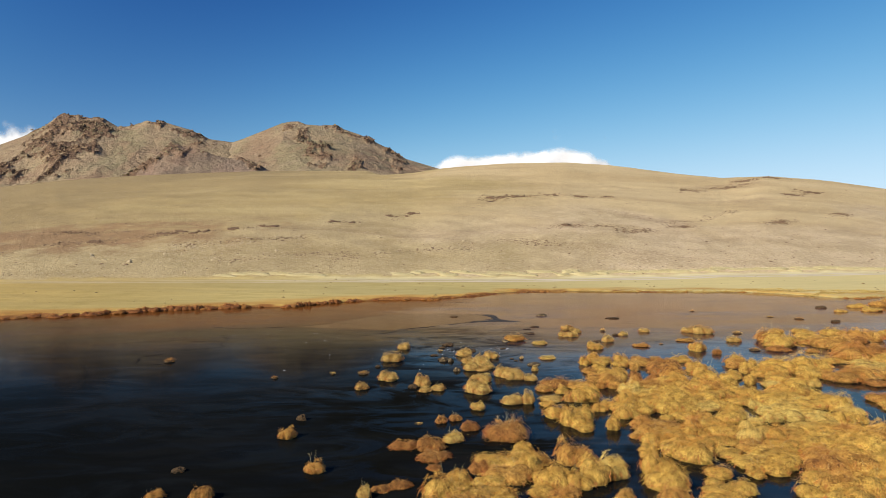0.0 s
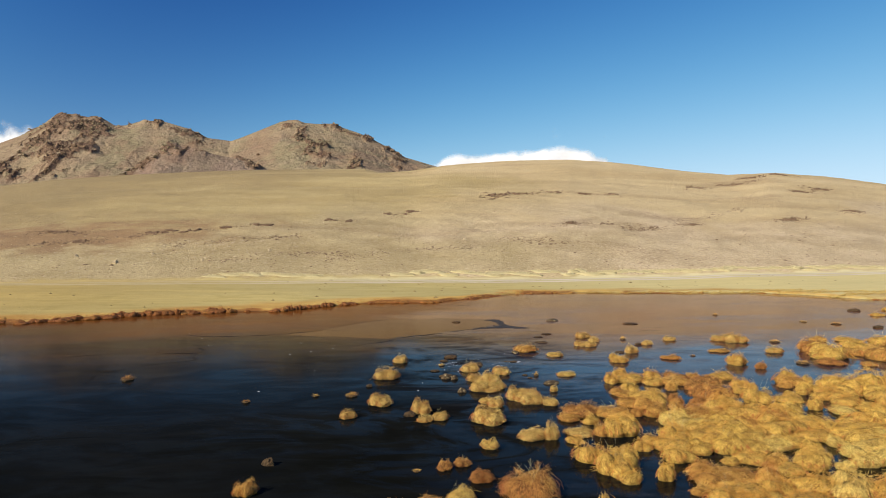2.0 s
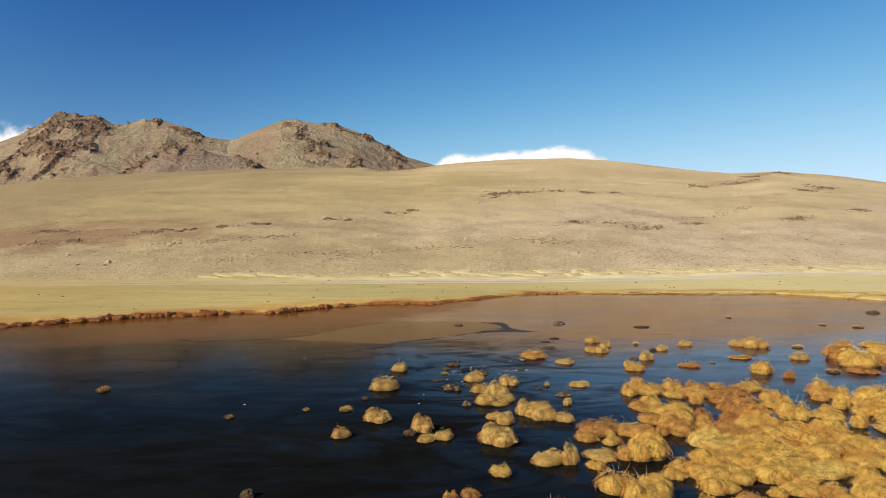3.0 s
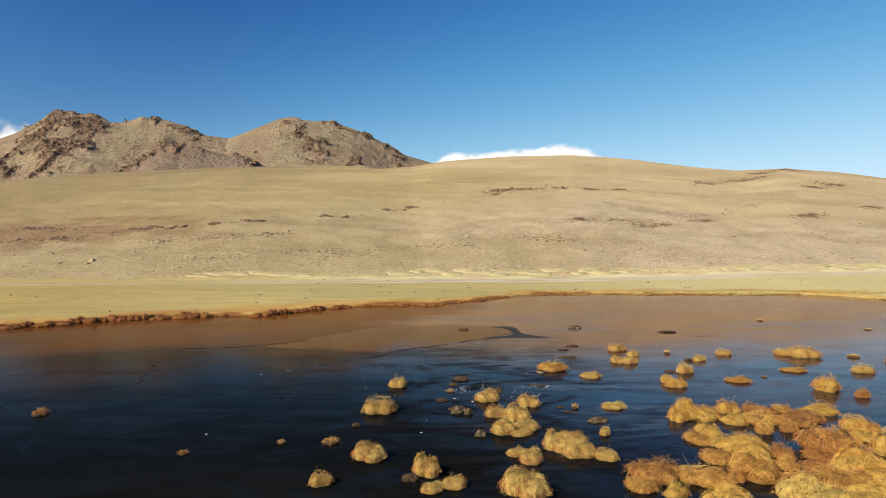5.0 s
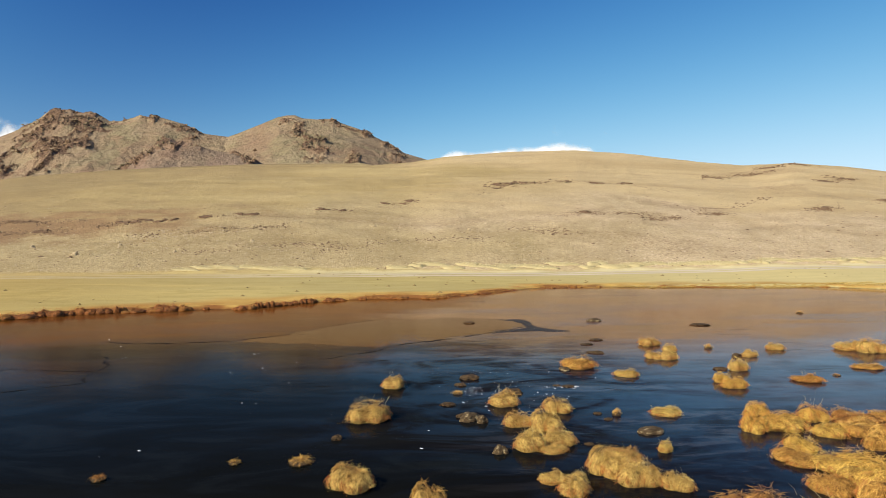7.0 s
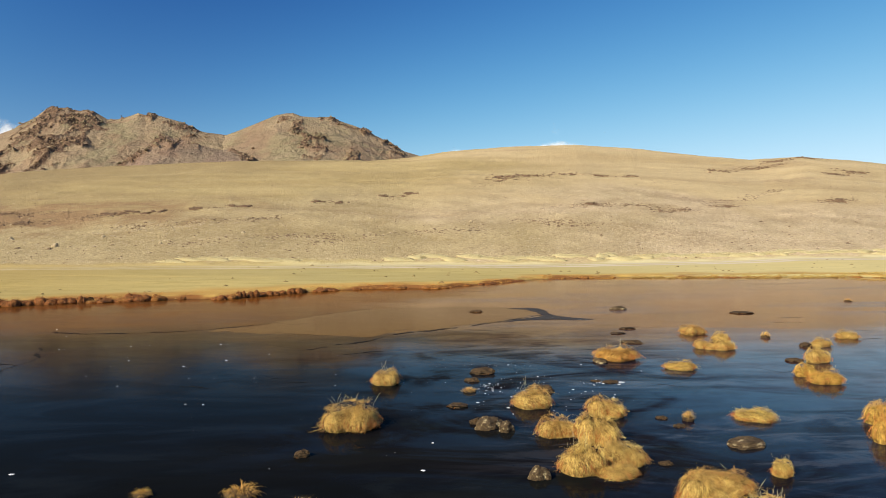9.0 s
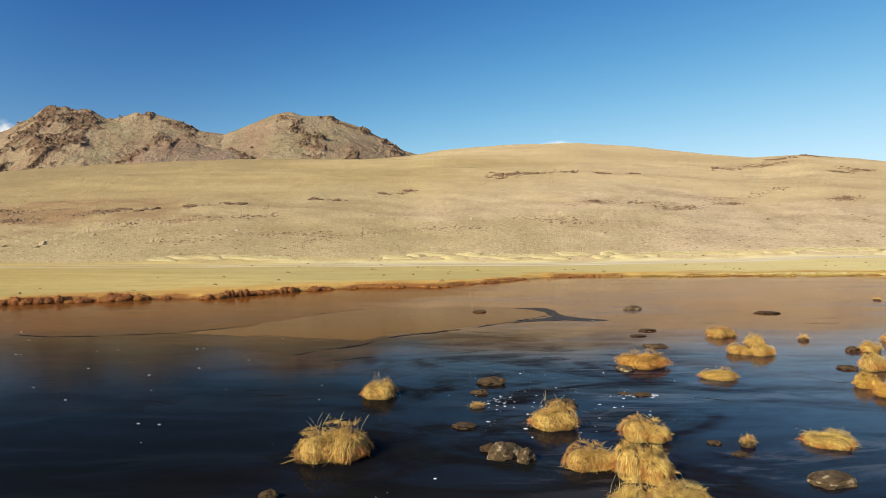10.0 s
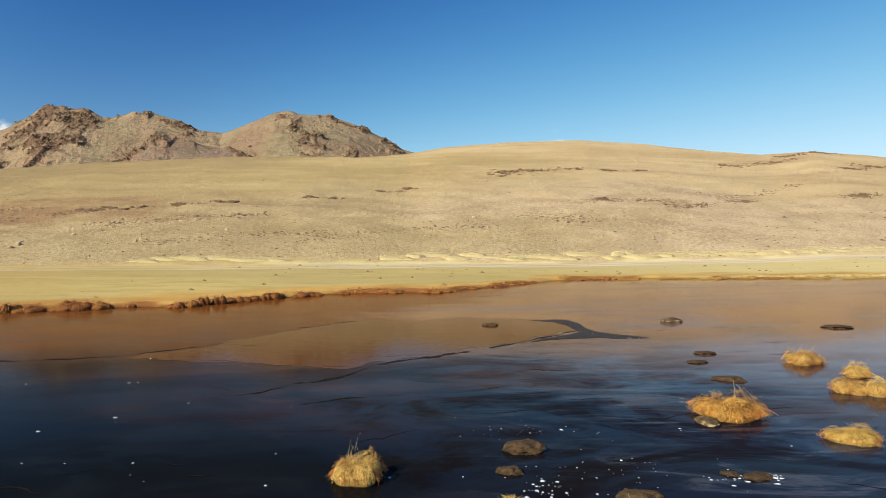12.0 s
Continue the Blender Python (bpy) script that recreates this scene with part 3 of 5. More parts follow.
mountain("mountain_3", "low brown rocky spur before the mountains",
         ((-0.56, 0.09), (-0.520, 0.108), (-0.490, 0.122), (-0.468, 0.134), (-0.446, 0.1485), (-0.430, 0.1610), (-0.418, 0.1620), (-0.405, 0.1545), (-0.385, 0.1530), (-0.365, 0.1455), (-0.343, 0.1400), (-0.318, 0.1375), (-0.289, 0.1240), (-0.22, 0.10)),
         1010, 800, 60, 47, ((-0.428, 0.96, 0.020, 0.14), (-0.462, 0.90, 0.022, 0.10), (-0.385, 0.97, 0.012, 0.06), (-0.312, 0.95, 0.022, 0.10), (-0.50, 0.80, 0.020, 0.10)), 220, SPUR)


def lumps(spots, seed, detail=2, rough=0.25):
    """Joined knobbly balls: spots of (x, y, z, radii)."""
    bm = bmesh.new()
    for k, (x, y, z, rx, ry, rz) in enumerate(spots):
        got = bmesh.ops.create_icosphere(bm, subdivisions=detail, radius=1.0)["verts"]
        for p in got:
            n = noise.fractal(p.co * 1.7 + Vector((seed * 3.1 + k * 5.7, k * 1.3, 0)), 1.0, 2.0, 3)
            co = p.co * (1 + rough * n)
            p.co = (x + co.x * rx, y + co.y * ry, z + co.z * rz)
    return bm


def bm_mesh(name, bm, material, smooth=True):
    me = bpy.data.meshes.new(name)
    bm.to_mesh(me)
    bm.free()
    me.materials.append(material)
    if smooth:
        me.polygons.foreach_set("use_smooth", [True] * len(me.polygons))
    return me


# ---- crags standing out of the mountains ----
def crags(counts, seed):
    """Angular blocks on the mountains' rocky parts, as one mesh."""
    rng = np.random.default_rng(seed)
    vs, fs, base = [], [], 0
    shape = np.array([(1, 0.2, -0.6), (0.3, 1, -0.6), (-0.9, 0.4, -0.6), (-0.2, -1, -0.6), (0.5, 0.3, 0.7), (-0.4, 0.5, 0.9), (-0.1, -0.5, 0.6)])
    tri = np.array([(0, 1, 4), (1, 5, 4), (1, 2, 5), (2, 6, 5), (2, 3, 6), (3, 0, 6), (0, 4, 6), (4, 5, 6)])
    for ob, count in zip(MASSIFS, counts):
        me = ob.data
        co = np.empty(len(me.vertices) * 3, np.float32)
        me.vertices.foreach_get("co", co)
        w = np.empty(len(me.vertices), np.float32)
        me.attributes["rock"].data.foreach_get("value", w)
        co = co.reshape(-1, 3)
        w = np.clip(w, 0, 1) ** 2.4 + 0.001
        pick = rng.choice(len(co), count, p=w / w.sum())
        for p in co[pick]:
            r = rng.uniform(0.8, 1.6) + 2.6 * rng.random() ** 5
            s = shape * rng.uniform(0.6, 1.35, shape.shape) * (r * 1.4, r, r * rng.uniform(0.5, 1.0))
            t = rng.uniform(0, 6.28)
            x = s[:, 0] * math.cos(t) - s[:, 1] * math.sin(t)
            y = s[:, 0] * math.sin(t) + s[:, 1] * math.cos(t)
            vs.append(np.column_stack([x, y, s[:, 2]]) + p + rng.normal(0, 3, 3) * (1, 1, 0))
            fs.append(tri + base)
            base += len(shape)
    return mesh_of("mountain_crags", np.concatenate(vs), np.concatenate(fs), OUTCROP_FAR, False)


tagged(new("mountain_crags", crags((1500, 800, 220), 41)), "dark brown crags standing out of the mountain slopes", "crag", kind="stuff")


# ---- distant clouds, thin and soft, far beyond the mountains ----
def cloud_material():
    g = Mat("white_cloud", 1.0, 0.0)
    veil = g.t.nodes.new("ShaderNodeBsdfTransparent")
    both = g.t.nodes.new("ShaderNodeMixShader")
    wisp = g.math("ADD", g.attr("thick"), g.span(g.noise(0.0075, 5, 0.5), 0.25, 0.75, -0.30, 0.30))
    g.put(g.span(wisp, 0.20, 1.05), both.inputs[0])
    g.t.links.new(veil.outputs[0], both.inputs[1])
    g.t.links.new(g.p.outputs[0], both.inputs[2])
    g.t.links.new(both.outputs[0], g.t.nodes["Material Output"].inputs["Surface"])
    return g.done(g.mix(g.noise(0.006, 5), (0.84, 0.84, 0.86), (0.74, 0.75, 0.79)))


CLOUD = cloud_material()


def cloud(profile, base, far, seed, soft=0.020):
    """A bank of cloud whose top follows a profile of (direction, rise)."""
    E, U = np.meshgrid(np.linspace(base, max(p[1] for p in profile) + 0.03, 60), np.linspace(profile[0][0] - 0.02, profile[-1][0] + 0.02, 200), indexing="ij")
    top = along(U, profile) + 0.012 * (fbm(U * 20, U * 0 + seed, 2, seed) - 0.5)
    thick = np.clip(0.60 + (top - E) / soft, 0, 1.1) * np.clip(np.minimum(U - profile[0][0] + 0.02, profile[-1][0] + 0.02 - U) / 0.03, 0, 1)
    bulge = 60 * fbm(U * 14, E * 14, 2, seed + 1)
    ob = sheet("cloud", U * far, far - bulge, 9.8 + E * far, CLOUD, thick=thick)
    return tagged(ob, "soft white cloud bank low behind the hill", "cloud", kind="structure")


cloud(((-0.01, 0.128), (0.03, 0.132), (0.06, 0.136), (0.10, 0.1385), (0.13, 0.143), (0.16, 0.1475), (0.185, 0.1500), (0.205, 0.1480), (0.23, 0.139), (0.265, 0.124)), 0.09, 4300, 3, 0.013)
cloud(((-0.80, 0.172), (-0.69, 0.179), (-0.655, 0.182), (-0.63, 0.172)), 0.15, 4300, 4, 0.034)


# ---- sedge tussocks ----
def blades(count, spread, height, length, width, seed, lean=(0.10, -0.05), rise=0.55):
    """Loose arching grass blades from one root: tapered ribbons of three pieces."""
    rng = np.random.default_rng(seed)
    ang = rng.uniform(0, 2 * np.pi, count)
    rad = np.sqrt(rng.random(count))
    out = np.stack([np.cos(ang), np.sin(ang)], 1)
    go = out * (0.25 + 0.75 * rad)[:, None] + np.asarray(lean) + rng.normal(0, 0.16, (count, 2))
    root = out * (rad * spread * 0.6)[:, None]
    size = length * rng.uniform(0.55, 1.15, count)
    up = rise * rng.uniform(0.5, 1.3, count)
    path = []
    for s in (0.0, 0.38, 0.75, 1.0):
        z = height * (1 - 0.85 * rad ** 2.2) * 0.4 + size * (up * s * 1.5 - (0.2 + up * 0.9 + 0.35 * rad) * s * s)
        path.append(np.column_stack([root + go * (size * s * 0.9)[:, None], np.maximum(z, -0.02)]))
    return ribbons(path, width, rng)


TIPS = {}


def grassy(name, v, f, material, pieces, lock=None):
    """A mesh of ribbons of so many pieces each, with the way to their tips and the lock they lie in as values."""
    me = mesh_of(name, v, f, material)
    k = 2 * pieces + 1
    me.attributes.new("tip", "FLOAT", "POINT").data.foreach_set("value", np.tile(TIPS[k], len(v) // k).astype(np.float32))
    if lock is not None:
        me.attributes.new("lock", "FLOAT", "POINT").data.foreach_set("value", lock.astype(np.float32))
    return me


def ribbons(path, width, rng):
    """Tapered ribbons along rows of points, the last row their tips."""
    count, k = len(path[0]), len(path) - 1
    go = path[-1] - path[0]
    side = np.cross(go, rng.normal(0, 0.5, (count, 3)) + (0, 0, 1.0))
    side /= np.linalg.norm(side, axis=1, keepdims=True) + 1e-6
    wide = width * rng.uniform(0.6, 1.3, (count, 1)) * 0.5
    verts = []
    for j, row in enumerate(path[:-1]):
        w = 1.0 - 0.45 * j / k
        verts += [row - side * wide * w, row + side * wide * w]
    v = np.stack(verts + [path[-1]], 1).reshape(-1, 3)
    tips = [j / k for j in range(k) for _ in (0, 1)] + [1.0]
    TIPS[2 * k + 1] = tips
    b = np.arange(count)[:, None] * (2 * k + 1)
    faces = []
    for j in range(k - 1):
        faces += [b + [2 * j, 2 * j + 1, 2 * j + 3], b + [2 * j, 2 * j + 3, 2 * j + 2]]
    return v, np.concatenate(faces + [b + [2 * k - 2, 2 * k - 1, 2 * k]])


def lobes_of(variant):
    """The cushions that make up a tussock: x, y, radius, height."""
    r = random.Random(variant * 31 + 5)
    got, n = [], 3 + variant % 4
    for k in range(n):
        x = (k + 0.5) / n * 0.9 - 0.45 + r.uniform(-0.10, 0.10)
        q = r.uniform(0.27, 0.38) * (1.2 if n == 3 else 1.0)
        got.append((x * 0.85, r.uniform(-0.26, 0.26), q, r.uniform(0.40, 0.60)))
    return got


def cushion(r, k=2.5):
    """Height of a blunt mop-head over its middle, and beyond its rim the hang of the fringe."""
    r = np.maximum(r, 0.0)
    return np.where(r < 1, np.maximum(1 - np.minimum(r, 1) ** k, 0) ** 0.68, -(r - 1) * 2.2)


def mop(count, lobes, width, seed, shag=1.0, locks=46):
    """Blades in locks that part over the cushions, hang down their sides and fray at the tips."""
    rng = np.random.default_rng(seed)
    size = np.array([q[2] * q[3] for q in lobes])
    which = rng.choice(len(lobes), count, p=size / size.sum())
    cx, cy, R, H = (np.array([q[k] for q in lobes])[which] for k in range(4))
    ang = rng.uniform(0, 2 * np.pi, count)
    rad = rng.random(count) ** 0.46 * 0.99
    R = R * (1 + 0.10 * np.sin(3 * ang + which + seed) + 0.06 * np.sin(7 * ang + 2 * which))
    slope = np.maximum((cushion(np.minimum(rad + 0.02, 1)) - cushion(rad - 0.02)) / 0.04 * H / R, -4.0)
    out = np.column_stack([np.cos(ang), np.sin(ang)])
    normal = np.column_stack([out * -slope[:, None], np.ones(count)])
    normal /= np.linalg.norm(normal, axis=1, keepdims=True)
    root = np.column_stack([cx + out[:, 0] * rad * R * 0.93, cy + out[:, 1] * rad * R * 0.93, H * cushion(rad) * 0.84])
    # each blade belongs to the lock whose middle is nearest
    heads = root[:locks]
    lock = np.argmin(((root[:, None, :] - heads[None]) ** 2).sum(-1), 1)
    twist, lift, grow = rng.normal(0, 1.05, locks), rng.uniform(0.25, 0.95, locks), rng.uniform(0.6, 1.4, locks)
    grow[rng.random(locks) < 0.06] *= 1.5
    root[:, 2] *= rng.uniform(0.74, 1.12, locks)[lock]
    comb = ang + twist[lock] * np.clip(1.25 - rad, 0.35, 1) + 0.7 * np.sin(2 * ang + seed + which) + rng.normal(0, 1.0, count) * (1.6 - 1.1 * rad)
    flow = np.column_stack([np.cos(comb), np.sin(comb), slope * 0.6])
    flow /= np.linalg.norm(flow, axis=1, keepdims=True)
    long = shag * rng.uniform(0.06, 0.17, count) * grow[lock] * np.where(rng.random(count) < 0.08, 1.6, 1.0)
    way = flow * 0.78 + normal * lift[lock][:, None] + rng.normal(0, 0.26, (count, 3))
    tip = root + way * long[:, None]
    mean = np.stack([np.bincount(lock, tip[:, k], locks) for k in range(3)], 1) / np.maximum(np.bincount(lock, minlength=locks), 1)[:, None]
    tip += (mean[lock] - tip) * rng.uniform(0.0, 0.25, count)[:, None]
    drop = long * rng.uniform(0.30, 0.85, count) * (0.35 + 0.65 * rad)
    path = []
    for k in (0.0, 0.55, 1.0):
        row = root + (tip - root) * k
        row[:, 2] = np.maximum(row[:, 2] - drop * k * k, 0.03 + 0.10 * ((lock * 7) % 5) / 5)
        path.append(row)
    v, f = ribbons(path, width, rng)
    return v, f, np.repeat(rng.random(locks)[lock], 5)


def skirt(count, lobes, width, seed):
    """Dead brown leaves hanging round the foot of the cushions."""
    rng = np.random.default_rng(seed + 500)
    which = rng.integers(len(lobes), size=count)
    cx, cy, R, H = (np.array([q[k] for q in lobes])[which] for k in range(4))
    ang = rng.uniform(0, 2 * np.pi, count)
    out = np.column_stack([np.cos(ang), np.sin(ang), np.zeros(count)])
    rad = rng.uniform(0.84, 0.98, count)
    root = np.column_stack([cx, cy, H * rng.uniform(0.22, 0.50, count)]) + out * (rad * R)[:, None]
    swing = np.column_stack([rng.normal(0, 0.06, (count, 2)), -root[:, 2] * rng.uniform(0.6, 1.0, count)])
    path = [root + out * 0.07 * math.sin(s * 2.4) + swing * s ** 1.4 for s in (0.0, 0.5, 1.0)]
    return ribbons(path, width, rng)


def mound(spread, height, seed, lobes=None):
    """The matted core under the blades: one lumpy body, a little undercut at the waterline."""
    lobes = lobes or [(0, 0, spread, height)]
    n, m = 26, 7
    v, f = [], []
    for i in range(n):
        t = 2 * math.pi * i / n
        c, s = math.cos(t), math.sin(t)
        reach = 0.12
        for cx, cy, R, _ in lobes:
            along_ray, off = cx * c + cy * s, -cx * s + cy * c
            if abs(off) < R:
                reach = max(reach, along_ray + math.sqrt(R * R - off * off))
        for j, k in enumerate((0.80, 0.88, 0.92, 0.84, 0.66, 0.40, 0.0)):
            x, y = reach * k * c, reach * k * s
            top = max(H * float(cushion(np.float64(min(math.hypot(x - cx, y - cy) / R, 1.0)))) for cx, cy, R, H in lobes) * 0.62
            z = -0.08 if j == 0 else 0.05 if j == 1 else max(top, 0.10)
            v.append((x, y, z * (1 + 0.06 * math.sin(3 * t + seed + j))))
    for i in range(n):
        p, q = i * m, (i + 1) % n * m
        f += [(p + j, q + j, q + j + 1, p + j + 1) for j in range(m - 1)]
    return v, f


def stalk_mesh(seed):
    rng = random.Random(seed)
    dx, dy, w = rng.uniform(-0.16, 0.16), rng.uniform(-0.16, 0.16), 0.0017
    v, f = [], []
    for s in (0.0, 0.5, 0.85, 1.0):
        k = w * (1.6 if s == 0.85 else 0.4 if s == 1.0 else 1.0)
        v += [(dx * s * s - k, dy * s * s - k, s), (dx * s * s + k, dy * s * s - k, s), (dx * s * s, dy * s * s + k, s)]
    for j in (0, 3, 6):
        f += [(j, j + 1, j + 4, j + 3), (j + 1, j + 2, j + 5, j + 4), (j + 2, j, j + 3, j + 5)]
    return mesh_of("seed_stalk", v, f, GRASS["straw"])


MODELS = {}
TONE_LABEL = {
    "golden": "golden yellow sedge tussock with drooping blades on the ice",
    "buff": "buff-coloured shaggy sedge tussock frozen into the ice",
    "ochre": "ochre sedge tussock with dry blades on dark sod",
    "russet": "russet brown sedge tussock standing in the frozen lake",
    "pale": "bleached sedge tussock on a pale sod mound",
    "shore": "red-brown sedge hummock on the lake's far bank",
}
BED_LABEL = {
    "golden": "yellow sedge tussock crowded in the marsh bed",
    "ochre": "ochre sedge tussock crowded in the marsh bed",
    "russet": "rusty brown sedge tussock crowded in the marsh bed",
    "pale": "pale bleached sedge tussock crowded in the marsh bed",
}


def place(key, build, x, y, z, sx, sy, sz, turn):
    """The first of a kind is built where it stands, the rest are copies."""
    m = pose(x, y, z, 0, 0, turn)
    if key not in MODELS:
        ob = build()
        ob.matrix_basis = m @ Matrix.Diagonal((sx, sy, sz, 1))
        MODELS[key] = (ob, (sx, sy, sz))
        return ob
    ob, first = MODELS[key]
    return copy_thing(ob, m @ Matrix.Diagonal((sx / first[0], sy / first[1], sz / first[2], 1)))


STALKS = [stalk_mesh(k) for k in range(3)]


def build_tussock(tone, variant, count, standing, name="sedge_tussock"):
    """A tussock one metre wide and high, to be scaled to its place."""
    def made():
        seed = variant * 7 + len(tone)
        lobes = lobes_of(variant + len(tone))
        core, core_faces = mound(0.56, 0.62, seed, lobes)
        fine = name == "sedge_tussock"
        far = count < 600
        grass, grass_faces, lock = mop(count, lobes, 0.0052 if fine else 0.017 if far else 0.0096 if count < 1200 else 0.0072, seed, 0.88 if fine else 0.33 if far else 1.08, 80 if fine else 40)
        lo, hi = np.percentile(grass, [1.5, 98.5], axis=0)
        shift, scale = np.array(((lo[0] + hi[0]) / 2, (lo[1] + hi[1]) / 2, 0)), np.array((hi[0] - lo[0], hi[1] - lo[1], hi[2]))
        ob = new(name, mesh_of("mound", (np.array(core) - shift) / scale, core_faces, THATCH[tone]))
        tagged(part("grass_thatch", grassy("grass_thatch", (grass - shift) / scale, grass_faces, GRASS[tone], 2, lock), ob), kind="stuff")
        dead = skirt(400 if fine else 70 if far else 130, lobes, 0.0085 if fine else 0.024 if far else 0.017, seed)
        tagged(part("dead_skirt", grassy("dead_skirt", (dead[0] - shift) / scale, dead[1], GRASS["shore"], 2), ob, "hanging dead brown leaves"), kind="stuff")
        r = random.Random(seed)
        for k in range(standing):
            stalk = part("seed_stalk", STALKS[k % 3], ob)
            stalk.matrix_basis = pose(r.gauss(0, 0.16), r.gauss(0, 0.16), 0.6, 0, 0, r.uniform(0, 360)) @ Matrix.Diagonal((1, 1, r.uniform(0.5, 0.95), 1))
        label, category, group = {"sedge_tussock": (TONE_LABEL.get(tone, ""), "tussock", "tussocks on the ice"),
                                  "marsh_tussock": (BED_LABEL.get(tone, ""), "tussock", "tussocks in the marsh bed"),
                                  "bank_hummock": (TONE_LABEL["shore"], "hummock", "hummocks along the bank")}[name]
        return tagged(ob, label, category, group)
    return made


TURNS = random.Random(11)


def tussock(tone, x, y, w, h):
    """A single tussock of width w and height h with its middle at x, y."""
    variant = TURNS.randrange(5)
    turn = TURNS.choice((0, 180)) + TURNS.uniform(-22, 22)
    return place((tone, variant), build_tussock(tone, variant, 3500, 9 if variant in (1, 3) else 3 if variant == 2 else 0), x, y, 0, w * 0.93, w * TURNS.uniform(0.75, 0.93), h * 0.86, turn)


def build_lump(name, label, category, group, material, seed, flat, rough=0.36):
    def made():
        r = random.Random(seed)
        spots = [(0, 0, 0.05, 0.5, 0.45, 0.5 * flat)] + [(r.uniform(-0.3, 0.3), r.uniform(-0.25, 0.25), 0.0, r.uniform(0.18, 0.3), r.uniform(0.18, 0.3), r.uniform(0.2, 0.45) * flat) for _ in range(2)]
        return tagged(new(name, bm_mesh(name, lumps(spots, seed, 3, rough), material, False)), label, category, group)
    return made


def stone(x, y, w, h):
    k = TURNS.randrange(3)
    return place(("stone", k), build_lump("stone", "weathered stone with pale lichen frozen into the ice", "stone", "stones in the lake", STONE, 5 + k, 1.0, 0.22), x, y, 0, w * 1.1, w * 0.9, h * 1.15, TURNS.uniform(-70, 70))


def build_sod(k):
    body = build_lump("sod_clump", "low dark wet sod clump lying in the ice", "sod", "sods in the lake", SOD, 15 + k, 0.6)

    def made():
        ob = body()
        tagged(part("grass_thatch", grassy("grass_thatch", *blades(160, 0.55, 0.3, 0.26, 0.012, 95 + k, rise=0.5), GRASS["shore"], 3), ob), kind="stuff")
        return ob
    return made


def sod(x, y, w, h):
    k = TURNS.randrange(3)
    return place(("sod", k), build_sod(k), x, y, 0, w, w * 0.8, h * 2.2, TURNS.uniform(-30, 30))


def tuft(x, y, w, h):
    def made():
        ob = new("grass_tuft", mesh_of("sod", *mound(0.42, 0.3, 5), SOD))
        tagged(part("grass_thatch", grassy("grass_thatch", *blades(170, 0.45, 0.5, 0.36, 0.010, 91, rise=1.25), GRASS["ochre"], 3), ob), kind="stuff")
        return tagged(ob, "small sparse dry grass tuft poking from the ice", "grass tuft", "tufts on the ice")
    return place(("tuft", 0), made, x, y, 0, w, w, h / 0.55, TURNS.uniform(0, 360))


def inside(x, y, outline):
    hit = False
    for (x0, y0), (x1, y1) in zip(outline, outline[1:] + outline[:1]):
        if (y0 > y) != (y1 > y) and x < x0 + (y - y0) / (y1 - y0) * (x1 - x0):
            hit = not hit
    return hit


# gaps of water in the marsh: x, y, half width, half depth
GAPS = ((8.6, 35.5, 0.45, 0.7), (9.4, 34.4, 0.4, 0.8), (11.4, 34.9, 0.85, 0.5), (15.2, 35.9, 0.6, 0.66), (22.2, 45.9, 0.7, 1.1), (12.1, 38.0, 0.4, 0.65), (25.0, 38.6, 1.1, 3.0),
        (20.6, 43.1, 0.75, 1.2), (17.45, 35.7, 0.4, 1.2), (11.5, 35.5, 0.7, 0.8), (20.4, 42.4, 0.6, 0.6), (25.4, 45.5, 0.5, 0.7), (38.4, 62.7, 1.7, 1.0))
PLACED = []


def sedge_bed(outline, step=1.0, size=1.70):
    """Fills an outline on the lake with crowded tussocks, but for the gaps."""
    xs, ys = [p[0] for p in outline], [p[1] for p in outline]
    area = (max(xs) - min(xs)) * (max(ys) - min(ys))
    for _ in range(int(area * 14)):
        x, y = TURNS.uniform(min(xs), max(xs)), TURNS.uniform(min(ys), max(ys))
        grow = 1 + 0.30 * max(0.0, (y - 36) / 12)
        if not inside(x, y, outline) or any((x - p) ** 2 + (y - q) ** 2 < (step * grow) ** 2 for p, q in PLACED):
            continue
        lead = float(fbm(np.float64(x * 0.30), np.float64(y * 0.42), 3, 71))
        if lead > 0.72 and y > 29:
            continue
        w = size * min(grow, 1.45) * TURNS.uniform(0.75, 1.25)
        clear = lambda k: all(inside(x + k * dx, y + k * dy, outline) for dx, dy in ((1, 0), (-1, 0), (0, 0.8), (0, -0.8))) \
            and not any(((x - p) / (c + k)) ** 2 + ((y - q) / (d + k)) ** 2 < 1 for p, q, c, d in GAPS)
        while w > 0.7 and not clear(0.36 * w):
            w *= 0.8
        if w <= 0.7:
            continue
        PLACED.append((x, y))
        mood = float(fbm(np.float64(x * 0.22), np.float64(y * 0.22), 3, 61)) + TURNS.uniform(-0.10, 0.10) + 0.09 * max(-1.0, min(1.0, (y - 33) / 8)) - 0.06 * max(-1.0, min(1.2, (x - 12) / 8))
        tone = "pale" if mood < 0.25 else "golden" if mood < 0.55 else "ochre" if mood < 0.70 else "russet"
        k = TURNS.randrange(4)
        place(("bed", tone, k, y < 56, y < 76), build_tussock(tone, k, 1350 if y < 56 else 950 if y < 76 else 520, 4 if k == 2 else 0, "marsh_tussock"), x, y, 0, w, w * TURNS.uniform(0.75, 1.0), TURNS.choice((0.45, 0.55, 0.7, 0.9)) * TURNS.uniform(0.85, 1.1) * (0.6 + 0.28 * w), TURNS.uniform(-50, 50))


